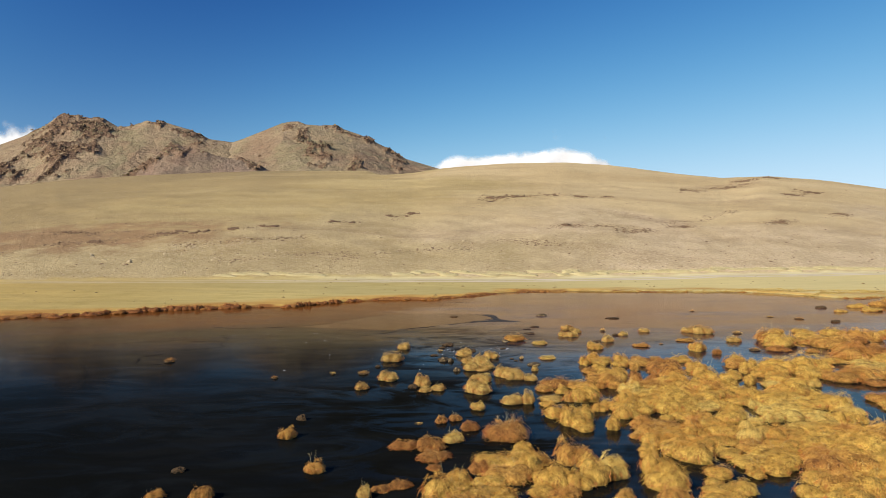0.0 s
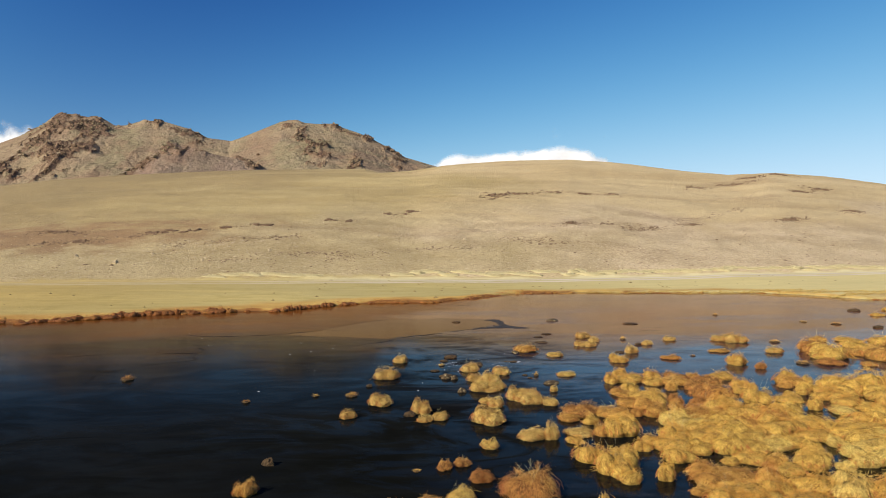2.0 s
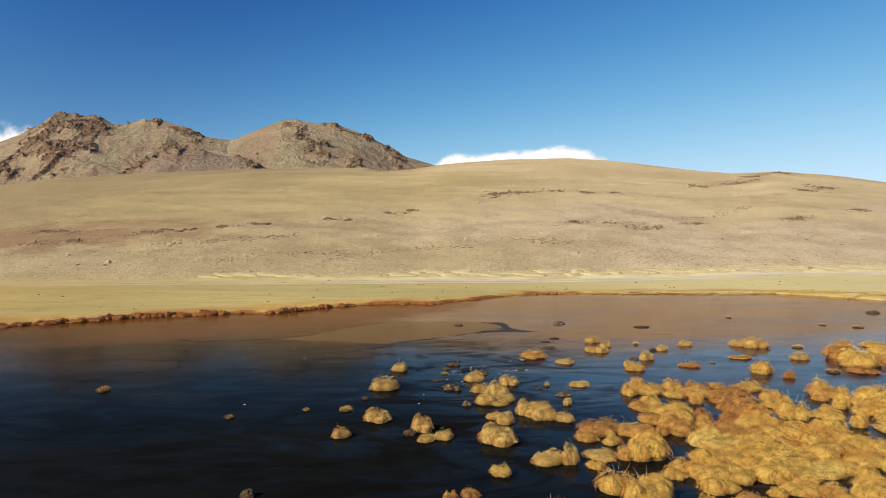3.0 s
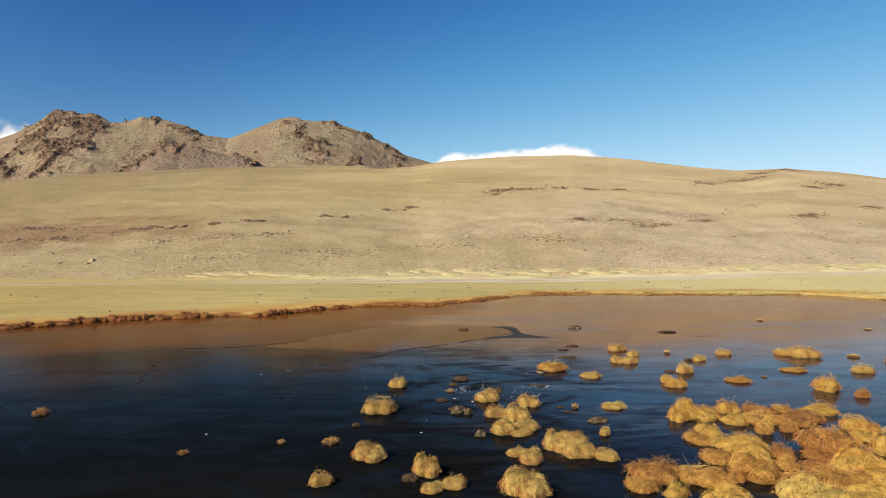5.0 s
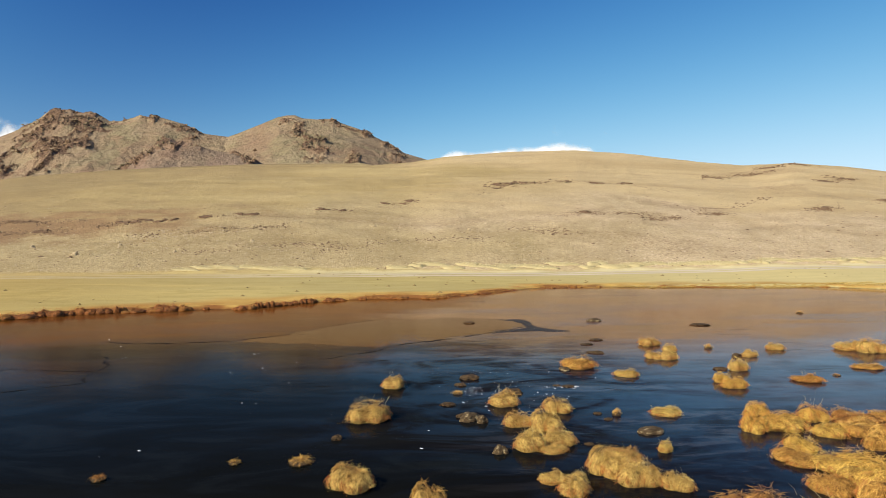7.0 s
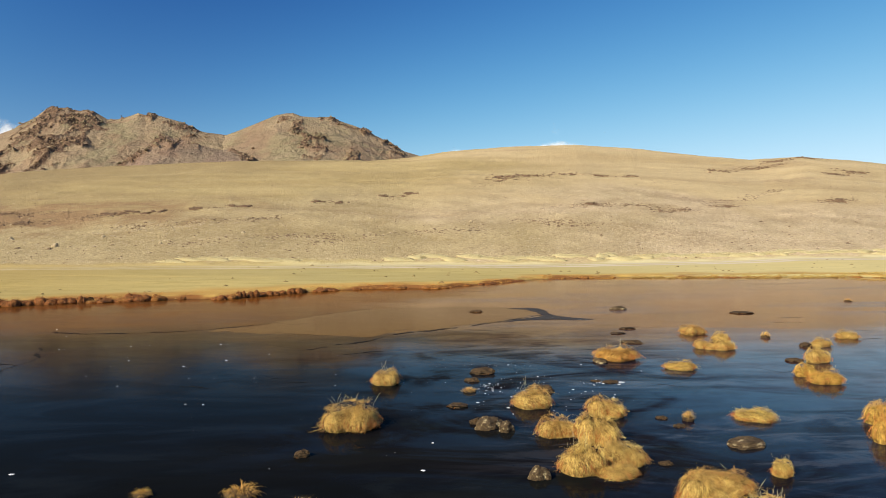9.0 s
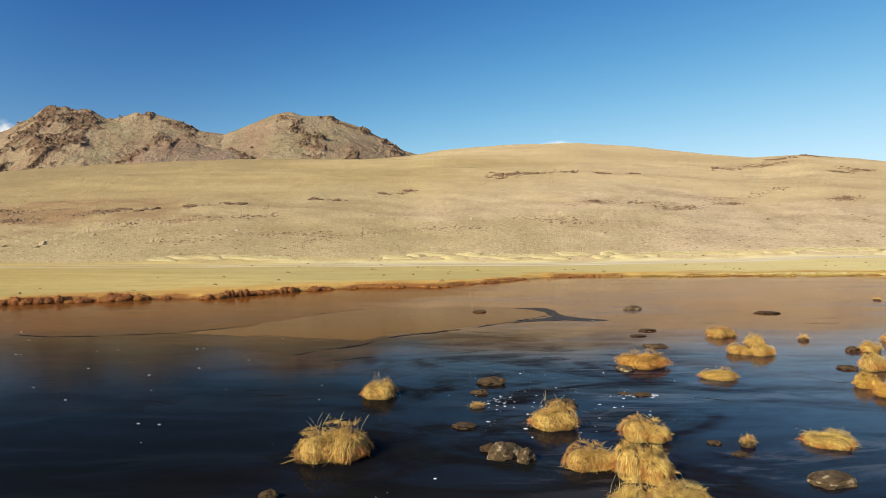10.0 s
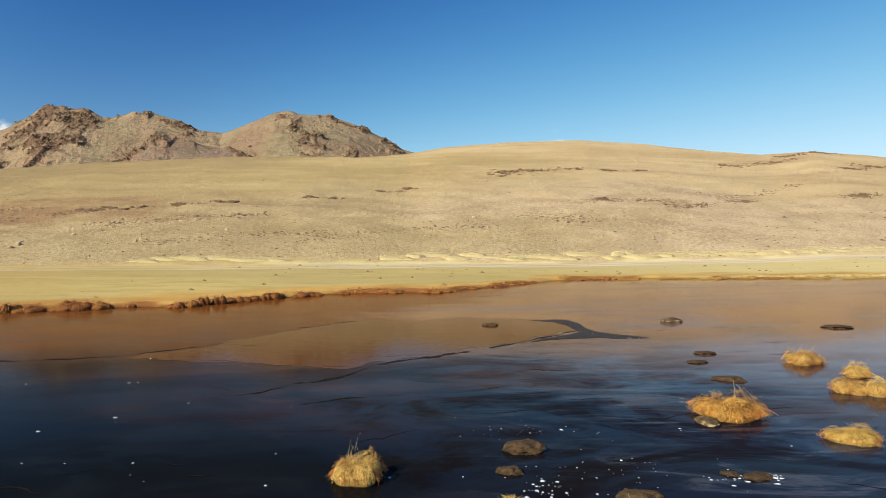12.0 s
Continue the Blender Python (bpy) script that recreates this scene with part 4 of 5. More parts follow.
tussock("buff", 14.26, 72.66, 1.55, 0.64)
tussock("buff", 14.69, 69.93, 1.09, 0.61)
tussock("buff", 12.82, 67.42, 1.20, 0.59)
tussock("buff", 13.66, 67.04, 1.22, 0.69)
tussock("buff", 1.79, 56.02, 1.37, 0.75)
tussock("buff", 2.13, 52.66, 1.24, 0.65)
tussock("buff", 4.12, 54.71, 1.25, 0.75)
tussock("buff", 3.15, 51.88, 1.26, 1.00)
tussock("buff", 2.15, 49.55, 1.16, 0.87)
tussock("buff", 3.35, 50.14, 1.21, 0.66)
tussock("buff", 3.03, 49.16, 1.01, 0.36)
tussock("buff", 5.28, 48.38, 1.40, 0.46)
tussock("buff", 19.16, 67.74, 1.06, 0.52)
tussock("buff", 16.49, 63.43, 1.17, 0.85)
tussock("golden", 14.13, 60.38, 0.89, 0.64)
tussock("golden", 14.25, 59.14, 1.46, 0.63)
tussock("buff", 22.31, 70.36, 1.23, 0.57)
tussock("buff", -3.77, 59.81, 1.16, 0.70)
tussock("buff", -5.58, 43.10, 0.91, 0.59)
tussock("buff", -1.49, 44.02, 1.11, 1.01)
tussock("buff", -1.22, 42.27, 0.87, 0.41)
tussock("buff", -0.41, 42.75, 0.93, 0.45)
tussock("buff", 2.41, 46.20, 0.80, 0.46)
tussock("buff", 2.99, 45.38, 1.04, 0.68)
tussock("buff", 4.38, 46.99, 1.29, 1.00)
tussock("buff", 5.23, 46.17, 1.48, 0.75)
tussock("buff", 6.27, 45.66, 1.01, 0.56)
tussock("buff", 2.28, 42.08, 1.86, 1.04)
tussock("buff", 27.14, 69.89, 1.67, 0.78)
tussock("buff", 28.27, 69.07, 2.19, 1.08)
tussock("golden", 23.30, 57.85, 1.56, 1.02)
tussock("buff", 28.90, 63.02, 1.51, 0.65)
tussock("golden", 19.72, 49.83, 1.40, 0.78)
tussock("buff", -3.14, 24.56, 0.54, 0.56)
tussock("buff", 4.28, 39.10, 1.41, 0.65)
tussock("buff", 5.19, 38.98, 0.73, 1.05)
tussock("buff", 6.79, 39.76, 1.47, 0.37)
tussock("buff", -4.35, 53.65, 1.85, 0.92)
tussock("buff", -4.05, 46.10, 1.50, 0.78)
tussock("russet", 3.12, 32.10, 2.15, 1.05)
tussock("ochre", 7.22, 64.68, 2.15, 0.79)
tussock("ochre", 24.35, 63.68, 1.80, 0.33)
tussock("ochre", 18.83, 60.37, 1.49, 0.46)
tussock("ochre", -8.01, 32.30, 0.91, 0.65)
tussock("ochre", -5.63, 27.36, 0.87, 0.67)
tussock("ochre", -9.39, 24.44, 0.86, 0.58)
tussock("ochre", -11.33, 24.68, 0.72, 0.34)
tussock("russet", -0.15, 34.90, 0.68, 0.46)
tussock("russet", 0.65, 35.34, 0.72, 0.37)
tussock("russet", 1.35, 33.50, 0.98, 0.56)
tussock("russet", 24.19, 55.99, 0.90, 0.65)
tussock("russet", -1.94, 30.60, 1.40, 0.44)
tussock("russet", -0.70, 30.40, 1.34, 0.72)
tussock("russet", -0.48, 29.04, 1.50, 0.34)
tussock("russet", -0.46, 27.52, 0.61, 0.29)
tussock("russet", -2.54, 25.18, 0.78, 0.25)
tussock("russet", -1.82, 25.58, 0.95, 0.33)
tussock("pale", 9.47, 62.13, 1.42, 0.45)
tussock("pale", 8.91, 54.11, 1.43, 0.35)
tussock("pale", 7.09, 49.07, 0.53, 0.48)
tussock("pale", 0.43, 31.55, 1.03, 0.54)
tussock("pale", 2.00, 37.65, 0.90, 0.56)
tuft(-0.32, 58.17, 0.67, 0.26)
tuft(6.63, 53.95, 0.50, 0.46)
tuft(17.84, 70.92, 0.70, 0.50)
tuft(35.96, 91.47, 0.84, 0.38)
tuft(-6.13, 48.17, 0.99, 0.39)
tuft(-8.46, 48.21, 0.50, 0.27)
tuft(-23.25, 53.58, 1.06, 0.53)
tuft(21.20, 61.59, 0.55, 0.18)
tuft(31.84, 68.55, 1.20, 0.44)
tuft(-12.49, 46.77, 0.59, 0.29)
tuft(-1.34, 34.63, 0.46, 0.10)
tuft(45.73, 81.29, 1.44, 0.37)
tuft(43.28, 83.80, 1.04, 0.26)
tuft(28.43, 57.74, 1.23, 0.44)
tuft(5.73, 30.84, 0.55, 0.71)
sod(0.45, 61.74, 1.15, 0.30)
stone(0.08, 53.47, 0.92, 0.50)
stone(0.62, 53.09, 0.55, 0.46)
stone(1.02, 49.10, 0.51, 0.45)
stone(13.46, 86.73, 1.38, 0.47)
stone(7.33, 51.47, 1.07, 0.30)
stone(6.24, 63.90, 0.77, 0.29)
sod(-0.12, 60.13, 0.58, 0.18)
sod(2.56, 58.36, 0.96, 0.27)
sod(-0.85, 56.02, 0.77, 0.15)
sod(-0.29, 53.89, 0.39, 0.22)
sod(5.86, 54.22, 0.40, 0.10)
sod(4.49, 49.96, 0.33, 0.11)
sod(6.10, 53.29, 0.41, 0.10)
sod(18.37, 67.70, 0.77, 0.29)
sod(15.52, 63.64, 0.84, 0.18)
sod(22.22, 83.29, 1.75, 0.20)
sod(1.46, 86.17, 1.06, 0.23)
sod(10.83, 75.21, 1.07, 0.16)
sod(9.51, 69.66, 1.12, 0.18)
sod(9.63, 73.15, 1.01, 0.11)
sod(-5.29, 50.90, 0.44, 0.23)
sod(-2.11, 43.46, 0.70, 0.32)
sod(-8.00, 35.56, 0.51, 0.40)
sod(-11.57, 27.50, 0.61, 0.24)
sod(56.75, 95.06, 1.35, 0.46)
sod(48.43, 78.10, 1.11, 0.37)
sedge_bed([(-1.0, 23.0), (-0.5, 25.2), (0.3, 26.3), (1.1, 26.4), (1.3, 28.1), (2.2, 29.4), (4.4, 29.9), (4.8, 28.7), (4.4, 27.4), (3.6, 26.9), (3.4, 26.3), (2.7, 25.8), (2.8, 24.0), (2.4, 23.0)])
sedge_bed([(2.9, 23.0), (3.5, 25.2), (4.0, 26.2), (4.6, 27.0), (4.8, 26.2), (5.8, 26.7), (6.8, 28.3), (7.9, 28.2), (7.8, 26.7), (7.1, 25.7), (5.9, 25.5), (5.3, 24.8), (4.8, 22.9)])
sedge_bed([(5.0, 28.0), (5.5, 28.9), (6.9, 29.1), (7.6, 28.9), (6.3, 27.7), (5.3, 27.5)])
sedge_bed([(8.2, 27.0), (9.0, 27.5), (9.7, 27.5), (9.6, 25.7), (9.6, 25.1), (8.9, 24.7), (8.2, 24.7), (8.1, 25.1)])
sedge_bed([(7.9, 23.2), (8.5, 24.3), (9.2, 24.8), (9.2, 23.9), (9.5, 23.1)])
sedge_bed([(6.3, 22.9), (6.7, 24.5), (7.2, 24.9), (7.6, 23.9), (7.5, 22.9)])
sedge_bed([(10.2, 25.0), (10.8, 25.6), (11.0, 26.5), (11.9, 27.4), (12.5, 27.1), (12.5, 26.1), (12.1, 24.4), (11.4, 22.9), (9.7, 22.9)])
sedge_bed([(8.6, 29.0), (10.3, 31.6), (12.3, 33.1), (15.2, 33.1), (18.1, 33.0), (21.2, 33.2), (23.0, 32.9), (25.1, 32.9), (19.3, 25.2), (16.9, 24.1), (15.4, 22.8), (13.2, 22.8), (13.5, 23.9), (14.3, 25.6), (15.3, 26.2), (14.7, 26.8), (13.7, 26.3), (12.7, 26.1), (13.0, 27.3), (13.0, 28.3), (11.9, 28.2), (10.5, 28.3), (9.3, 28.6)])
sedge_bed([(11.0, 51.1), (11.8, 53.2), (13.5, 55.1), (15.0, 53.1), (17.2, 53.0), (20.5, 54.4), (20.6, 53.2), (19.4, 51.5), (17.2, 50.4), (15.9, 48.4), (14.6, 48.9), (14.3, 50.5), (12.5, 50.7)])
sedge_bed([(10.2, 46.7), (11.0, 48.6), (12.4, 49.8), (13.0, 48.3), (14.4, 46.1), (14.1, 44.5), (12.3, 43.4), (11.4, 41.9), (10.4, 41.9), (10.4, 43.8), (10.4, 45.9)])
sedge_bed([(6.2, 42.5), (7.0, 43.9), (8.4, 44.5), (9.9, 44.1), (10.3, 42.9), (10.0, 40.7), (9.2, 38.8), (8.5, 38.8), (7.6, 39.1), (7.4, 40.0), (7.4, 41.8), (6.5, 41.4)])
sedge_bed([(5.6, 38.6), (7.1, 39.4), (7.2, 38.8), (6.3, 38.1)])
sedge_bed([(5.5, 35.8), (6.4, 36.5), (7.8, 37.0), (8.5, 36.4), (8.8, 37.1), (9.9, 38.7), (11.3, 40.4), (11.8, 42.1), (12.7, 43.0), (13.5, 42.9), (16.1, 47.8), (17.8, 49.3), (18.2, 47.1), (16.8, 44.6), (17.0, 43.6), (19.5, 44.1), (20.0, 43.9), (19.3, 41.7), (20.3, 41.4), (22.4, 41.6), (24.5, 41.6), (21.3, 37.4), (18.2, 37.3), (15.9, 34.0), (16.1, 33.5), (17.2, 33.8), (16.8, 31.5), (8.0, 31.7), (9.2, 33.0), (8.4, 32.6), (7.1, 33.1), (6.5, 34.2)])
sedge_bed([(17.7, 45.1), (18.7, 46.4), (20.4, 46.9), (22.9, 48.2), (27.0, 51.9), (28.8, 51.1), (30.5, 49.4), (25.0, 42.3), (21.4, 43.1), (20.4, 43.5), (21.0, 45.5)])
sedge_bed([(21.6, 50.4), (23.5, 52.4), (25.0, 53.1), (25.7, 51.6), (23.8, 49.7), (21.7, 49.1)])
sedge_bed([(18.8, 49.1), (20.0, 50.1), (20.5, 48.9), (19.6, 47.4), (18.4, 47.5)])
sedge_bed([(33.0, 66.9), (35.8, 69.8), (38.4, 69.7), (41.2, 68.4), (49.0, 69.4), (39.9, 58.3), (32.7, 56.3), (32.3, 58.1), (30.1, 56.7), (29.4, 58.3), (30.8, 61.4)], 1.5, 2.0)
sedge_bed([(26.0, 47.3), (29.6, 50.6), (38.8, 62.5), (48.2, 66.1), (53.9, 65.9), (33.2, 40.6), (29.4, 42.1), (28.0, 43.9), (26.1, 44.7)], 1.5, 2.0)
sedge_bed([(17.8, 38.8), (21.9, 39.8), (25.1, 39.8), (24.2, 37.6), (23.8, 35.7), (22.2, 33.1), (25.7, 32.9), (23.0, 29.4), (13.6, 29.6)])
sedge_bed([(26.2, 39.0), (27.7, 40.0), (30.3, 39.6), (27.7, 36.2), (25.1, 36.3)])
sod(5.60, 59.60, 0.70, 0.10)
sod(5.05, 59.80, 0.40, 0.08)


# ---- hummocks along the far bank ----
BANK_CLUMPS = ((-66, -62, 0.5), (-60.5, -57, 0.55), (-55, -50, 0.65), (-49.5, -46, 0.80), (-45.5, -38.4, 0.90), (-37.6, -35, 0.60), (-34.4, -30.6, 0.95), (-29.6, -29, 0.50), (-25.4, -23.4, 0.70),
               (-23.6, -21.6, 0.92), (-20.8, -17.7, 0.80), (-17, -14.9, 0.60), (-12.7, -11.8, 0.50), (-9, -6, 0.45), (-4, -1, 0.50), (2, 5, 0.45), (8, 10, 0.40))


def hummock(x, y, w, h, tone):
    k = TURNS.randrange(4)
    place(("bank", tone, k), build_tussock(tone, k, 400, 0, "bank_hummock"), x, y, -0.05, w, w * 0.85, h, TURNS.uniform(0, 360))


for start, end, tall in BANK_CLUMPS:
    x = start
    while x < end:
        w = min(TURNS.uniform(1.2, 2.3), max(end - start, 0.9))
        for out in ((0.3,) if tall < 0.6 else (0.5, -0.5)):
            px = x + TURNS.uniform(-0.3, 0.3) + w * 0.3
            y = float(shore_y(np.float64(px))) + out - (1.0 if tall > 1.0 else 0.2) + TURNS.uniform(-0.4, 0.4)
            hummock(px, y, w * TURNS.uniform(0.75, 1.1), tall * TURNS.uniform(0.70, 1.15), "shore" if TURNS.random() < 0.7 else "russet")
        x += w * TURNS.uniform(0.6, 0.85)
x = 11.0
while x < 84:
    if float(fbm(np.float64(x * 0.16), np.float64(4.0), 3, 77)) > 0.50:
        hummock(x, float(shore_y(np.float64(x))) + TURNS.uniform(-1.0, 0.9), TURNS.uniform(0.8, 2.6), TURNS.uniform(0.2, 0.42), "russet" if TURNS.random() < 0.6 else "ochre")
    x += TURNS.uniform(0.8, 1.7)

# ---- seams and the open pool in the ice ----
def ribbon(name, label, points, width, material, z, seed):
    """A wavering strip along points on the lake."""
    xs, ys = np.array([p[0] for p in points], float), np.array([p[1] for p in points], float)
    d = np.concatenate([[0], np.cumsum(np.hypot(np.diff(xs), np.diff(ys)))])
    s = np.arange(0, d[-1], 0.12)
    px = np.interp(s, d, xs) + 1.2 * (fbm(s * 0.35, s * 0 + seed, 4, seed) - 0.5)
    py = np.interp(s, d, ys) + 1.6 * (fbm(s * 0.35, s * 0 + seed + 4, 4, seed) - 0.5)
    py = py + 0.5 * (fbm(s * 1.7, s * 0 + seed, 4, seed + 3, 0.6) - 0.5)
    w = width * np.clip(3.4 * fbm(s * 0.7, s * 0 + seed + 8, 5, seed, 0.65) - 1.25, 0.015, 1.5) * np.clip(np.minimum(s, d[-1] - s) / 1.5, 0.05, 1)
    X = np.stack([px, px + w * 0.2], 0)
    Y = np.stack([py - w * (0.25 + 0.5 * fbm(s * 1.5, s * 0 + seed, 4, 8, 0.7)), py + w * (0.25 + 0.5 * fbm(s * 1.5, s * 0 + seed, 4, 9, 0.7))], 0)
    return tagged(sheet(name, X, Y, X * 0 + z, material), label, "ice", kind="structure")


SEAM = "dark ruffled seam between sheets of ice"
ribbon("ice_seam_1", SEAM, ((-30, 77), (-25, 75.5), (-19.4, 76.2), (-15.9, 77.9), (-12.3, 82.8), (-11.0, 86.4), (-7.2, 89.5)), 0.26, RIPPLE, 0.009, 3)
ribbon("ice_seam_2", SEAM, ((3.6, 89.5), (6.0, 87.7), (7.0, 86.0), (7.2, 83.6), (4.0, 80.8), (-0.4, 76.7), (-3.9, 74.3), (-6.0, 71.0), (-9.5, 68.2)), 0.62, RIPPLE, 0.010, 5)
ribbon("ice_seam_4", SEAM, ((-26.0, 72.0), (-23.0, 66.9), (-21.5, 62.2), (-24.5, 59.1), (-26.8, 55.9), (-25.5, 52.8), (-23.0, 52.4)), 0.30, RIPPLE, 0.009, 9)
ribbon("ice_seam_5", SEAM, ((-8.6, 65.9), (-6.8, 66.6), (-4.0, 67.9)), 0.45, RIPPLE, 0.009, 11)
ribbon("ice_seam_6", SEAM, ((0.8, 107.2), (3.3, 108.3), (6.2, 107.6)), 0.62, RIPPLE, 0.009, 13)
ribbon("ice_seam_7", SEAM, ((-36, 62), (-31, 65), (-27, 65.5), (-22, 64.5)), 0.20, RIPPLE, 0.009, 17)


def pool(name, label, outline, z, seed, ragged, material):
    """Open water with a ragged rim."""
    pts = []
    for (x0, y0), (x1, y1) in zip(outline, outline[1:] + outline[:1]):
        n = max(2, int(math.hypot(x1 - x0, y1 - y0) / 0.4))
        pts += [(x0 + (x1 - x0) * k / n, y0 + (y1 - y0) * k / n) for k in range(n)]
    bm = bmesh.new()
    vs = [bm.verts.new((x + 0.92 * ragged * float(fbm(np.float64(x * 0.5), np.float64(y * 0.5), 4, seed) - 0.5), y + ragged * float(fbm(np.float64(x * 0.5), np.float64(y * 0.5), 4, seed + 9) - 0.5), z)) for x, y in pts]
    bmesh.ops.triangulate(bm, faces=[bm.faces.new(vs)])
    bm.normal_update()
    if sum(f.normal.z for f in bm.faces) < 0:
        bmesh.ops.reverse_faces(bm, faces=bm.faces[:])
    return tagged(new(name, bm_mesh(name, bm, material, False)), label, "water", kind="structure")


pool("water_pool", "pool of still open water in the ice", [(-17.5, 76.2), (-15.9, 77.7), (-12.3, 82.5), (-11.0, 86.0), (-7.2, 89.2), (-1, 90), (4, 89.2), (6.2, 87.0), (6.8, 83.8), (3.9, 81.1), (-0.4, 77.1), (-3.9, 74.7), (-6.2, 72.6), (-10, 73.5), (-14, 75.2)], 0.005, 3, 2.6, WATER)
pool("water_lead", "hooked lead of dark wind-ruffled water in the ice", [(4.5, 88.7), (6.0, 88.8), (7.0, 88.1), (7.5, 86.6), (7.4, 84.4), (7.4, 82.9), (8.3, 81.4), (9.8, 80.2), (9.3, 79.6), (7.8, 79.9), (6.8, 80.5), (5.6, 80.4), (4.2, 79.7), (3.2, 78.9),
                    (4.2, 80.3), (5.4, 81.5), (6.4, 82.8), (6.7, 85.1), (6.0, 87.0)], 0.011, 6, 1.3, RUFFLE)

sedge_bed([(55.0, 89.0), (59.3, 93.5), (66.0, 99.4), (78, 108), (86, 108), (72, 92), (63.5, 87.2)], 1.9, 2.2)


def cracks(count, seed):
    """Fine wavering cracks in the ice, as one mesh."""
    rng = np.random.default_rng(seed)
    vs, fs, base = [], [], 0
    for k in range(count):
        x, y, turn, n = rng.uniform(-14, 26), rng.uniform(58, 84), rng.normal(0, 0.35), int(rng.uniform(6, 16))
        s = np.arange(n) * 0.22
        px = x + s * math.cos(turn) + 0.5 * (fbm(s * 0.9, s * 0 + k, 3, 5) - 0.5)
        py = y + s * math.sin(turn) + 1.6 * (fbm(s * 0.9, s * 0 + k, 4, 6) - 0.5)
        w = rng.uniform(0.010, 0.045) * np.sin(np.pi * (np.arange(n) + 0.3) / n) * (0.4 + 1.2 * fbm(s * 2, s * 0 + k, 2, 7))
        vs += [np.column_stack([px, py - w, px * 0 + 0.006]), np.column_stack([px, py + w, px * 0 + 0.006])]
        j = np.arange(n - 1)[:, None] + base
        fs.append(j + [0, 1, n + 1, n])
        base += 2 * n
    return mesh_of("ice_cracks", np.concatenate(vs), np.concatenate(fs), RIPPLE)


tagged(new("ice_cracks", cracks(34, 23)), "fine dark cracks in the lake ice", "ice", kind="stuff")

# ---- flakes of broken ice ----
def flakes(count, spots, seed):
    rng = np.random.default_rng(seed)
    v, f = [], []
    for _ in range(count):
        cx, cy, sx, sy = spots[rng.integers(len(spots))]
        x, y, r = cx + rng.normal(0, sx), cy + rng.normal(0, sy), 0.014 + 0.065 * rng.random() ** 3
        b, n = len(v), 5
        v += [(x + r * rng.uniform(0.6, 1.3) * math.cos(2 * math.pi * i / n), y + r * rng.uniform(0.6, 1.3) * math.sin(2 * math.pi * i / n), 0.004) for i in range(n)] + [(x, y, r * rng.uniform(0.12, 0.35))]
        f += [(b + i, b + (i + 1) % n, b + n) for i in range(n)]
    return mesh_of("ice_flakes", v, f, FLAKE, False)


tagged(new("ice_flakes", flakes(380, ((5.3, 59.5, 0.45, 0.14), (5.9, 59.6, 0.16, 0.06), (5.4, 59.5, 0.3, 0.1), (0.5, 59.0, 0.25, 0.4), (2.4, 60.2, 1.4, 0.5), (0.8, 63.3, 1.2, 0.3), (3.5, 58.0, 1.6, 1.6), (1.0, 57.5, 1.0, 1.0), (0, 55.5, 4, 4), (-8, 60, 5, 6), (-18, 68, 6, 5), (8.9, 80.2, 0.5, 0.15), (6.6, 82.0, 0.4, 0.2)), 5)),
       "scattered white flakes of broken ice", "ice", kind="stuff")


# ---- hillside: outcrops, boulders, gravel, roadside grass ----
ROCKS = [bm_mesh("rock", lumps([(0, 0, 0, 1.0, 0.75, 0.55), (0.3, 0.1, 0.1, 0.5, 0.5, 0.5)], 60 + k, 2, 0.55), OUTCROP, False) for k in range(5)]


def outcrop(x, y, length, seed):
    rng = random.Random(seed)
    base = new("rock_outcrop")
    base.location = (x, y, float(land(np.float64(x), np.float64(y))[0]))
    knots = [rng.uniform(-0.5, 0.5) for _ in range(3)]
    for _ in range(int(7 + 1.9 * length)):
        dx, dy, r = (rng.choice(knots) + rng.gauss(0, 0.13)) * length, rng.gauss(0, 0.8), rng.uniform(0.22, 0.62) + 0.5 * rng.random() ** 4
        z = float(land(np.float64(x + dx), np.float64(y + dy))[0]) - base.location.z
        rock = part("rock", rng.choice(ROCKS), base)
        rock.matrix_basis = pose(dx, dy, z - 0.06 * r, rng.uniform(-12, 12), rng.uniform(-12, 12), rng.uniform(-40, 40)) @ Matrix.Diagonal((r * 1.5, r, r * 0.9, 1))
    return tagged(base, "low dark brown rock outcrop on the dry slope", "rock", "outcrops on the hill")


for k, (x, y, length) in enumerate(((-58.5, 213, 8), (-66.5, 206, 6), (-79, 199, 6), (-87, 196.8, 7), (-118, 200.4, 5), (-18, 243, 8), (-13, 247, 6), (25, 281, 8), (34, 284, 9), (-37, 227, 9),
                                    (-102, 187, 4), (60, 284, 9), (73, 286, 6), (152, 336, 7), (168, 352, 8), (186, 361, 8), (174, 311, 7), (188, 322, 5), (87, 231, 3), (44, 221, 3), (127, 239, 4), (165, 262, 4))):
    outcrop(x, y, length, 50 + k)


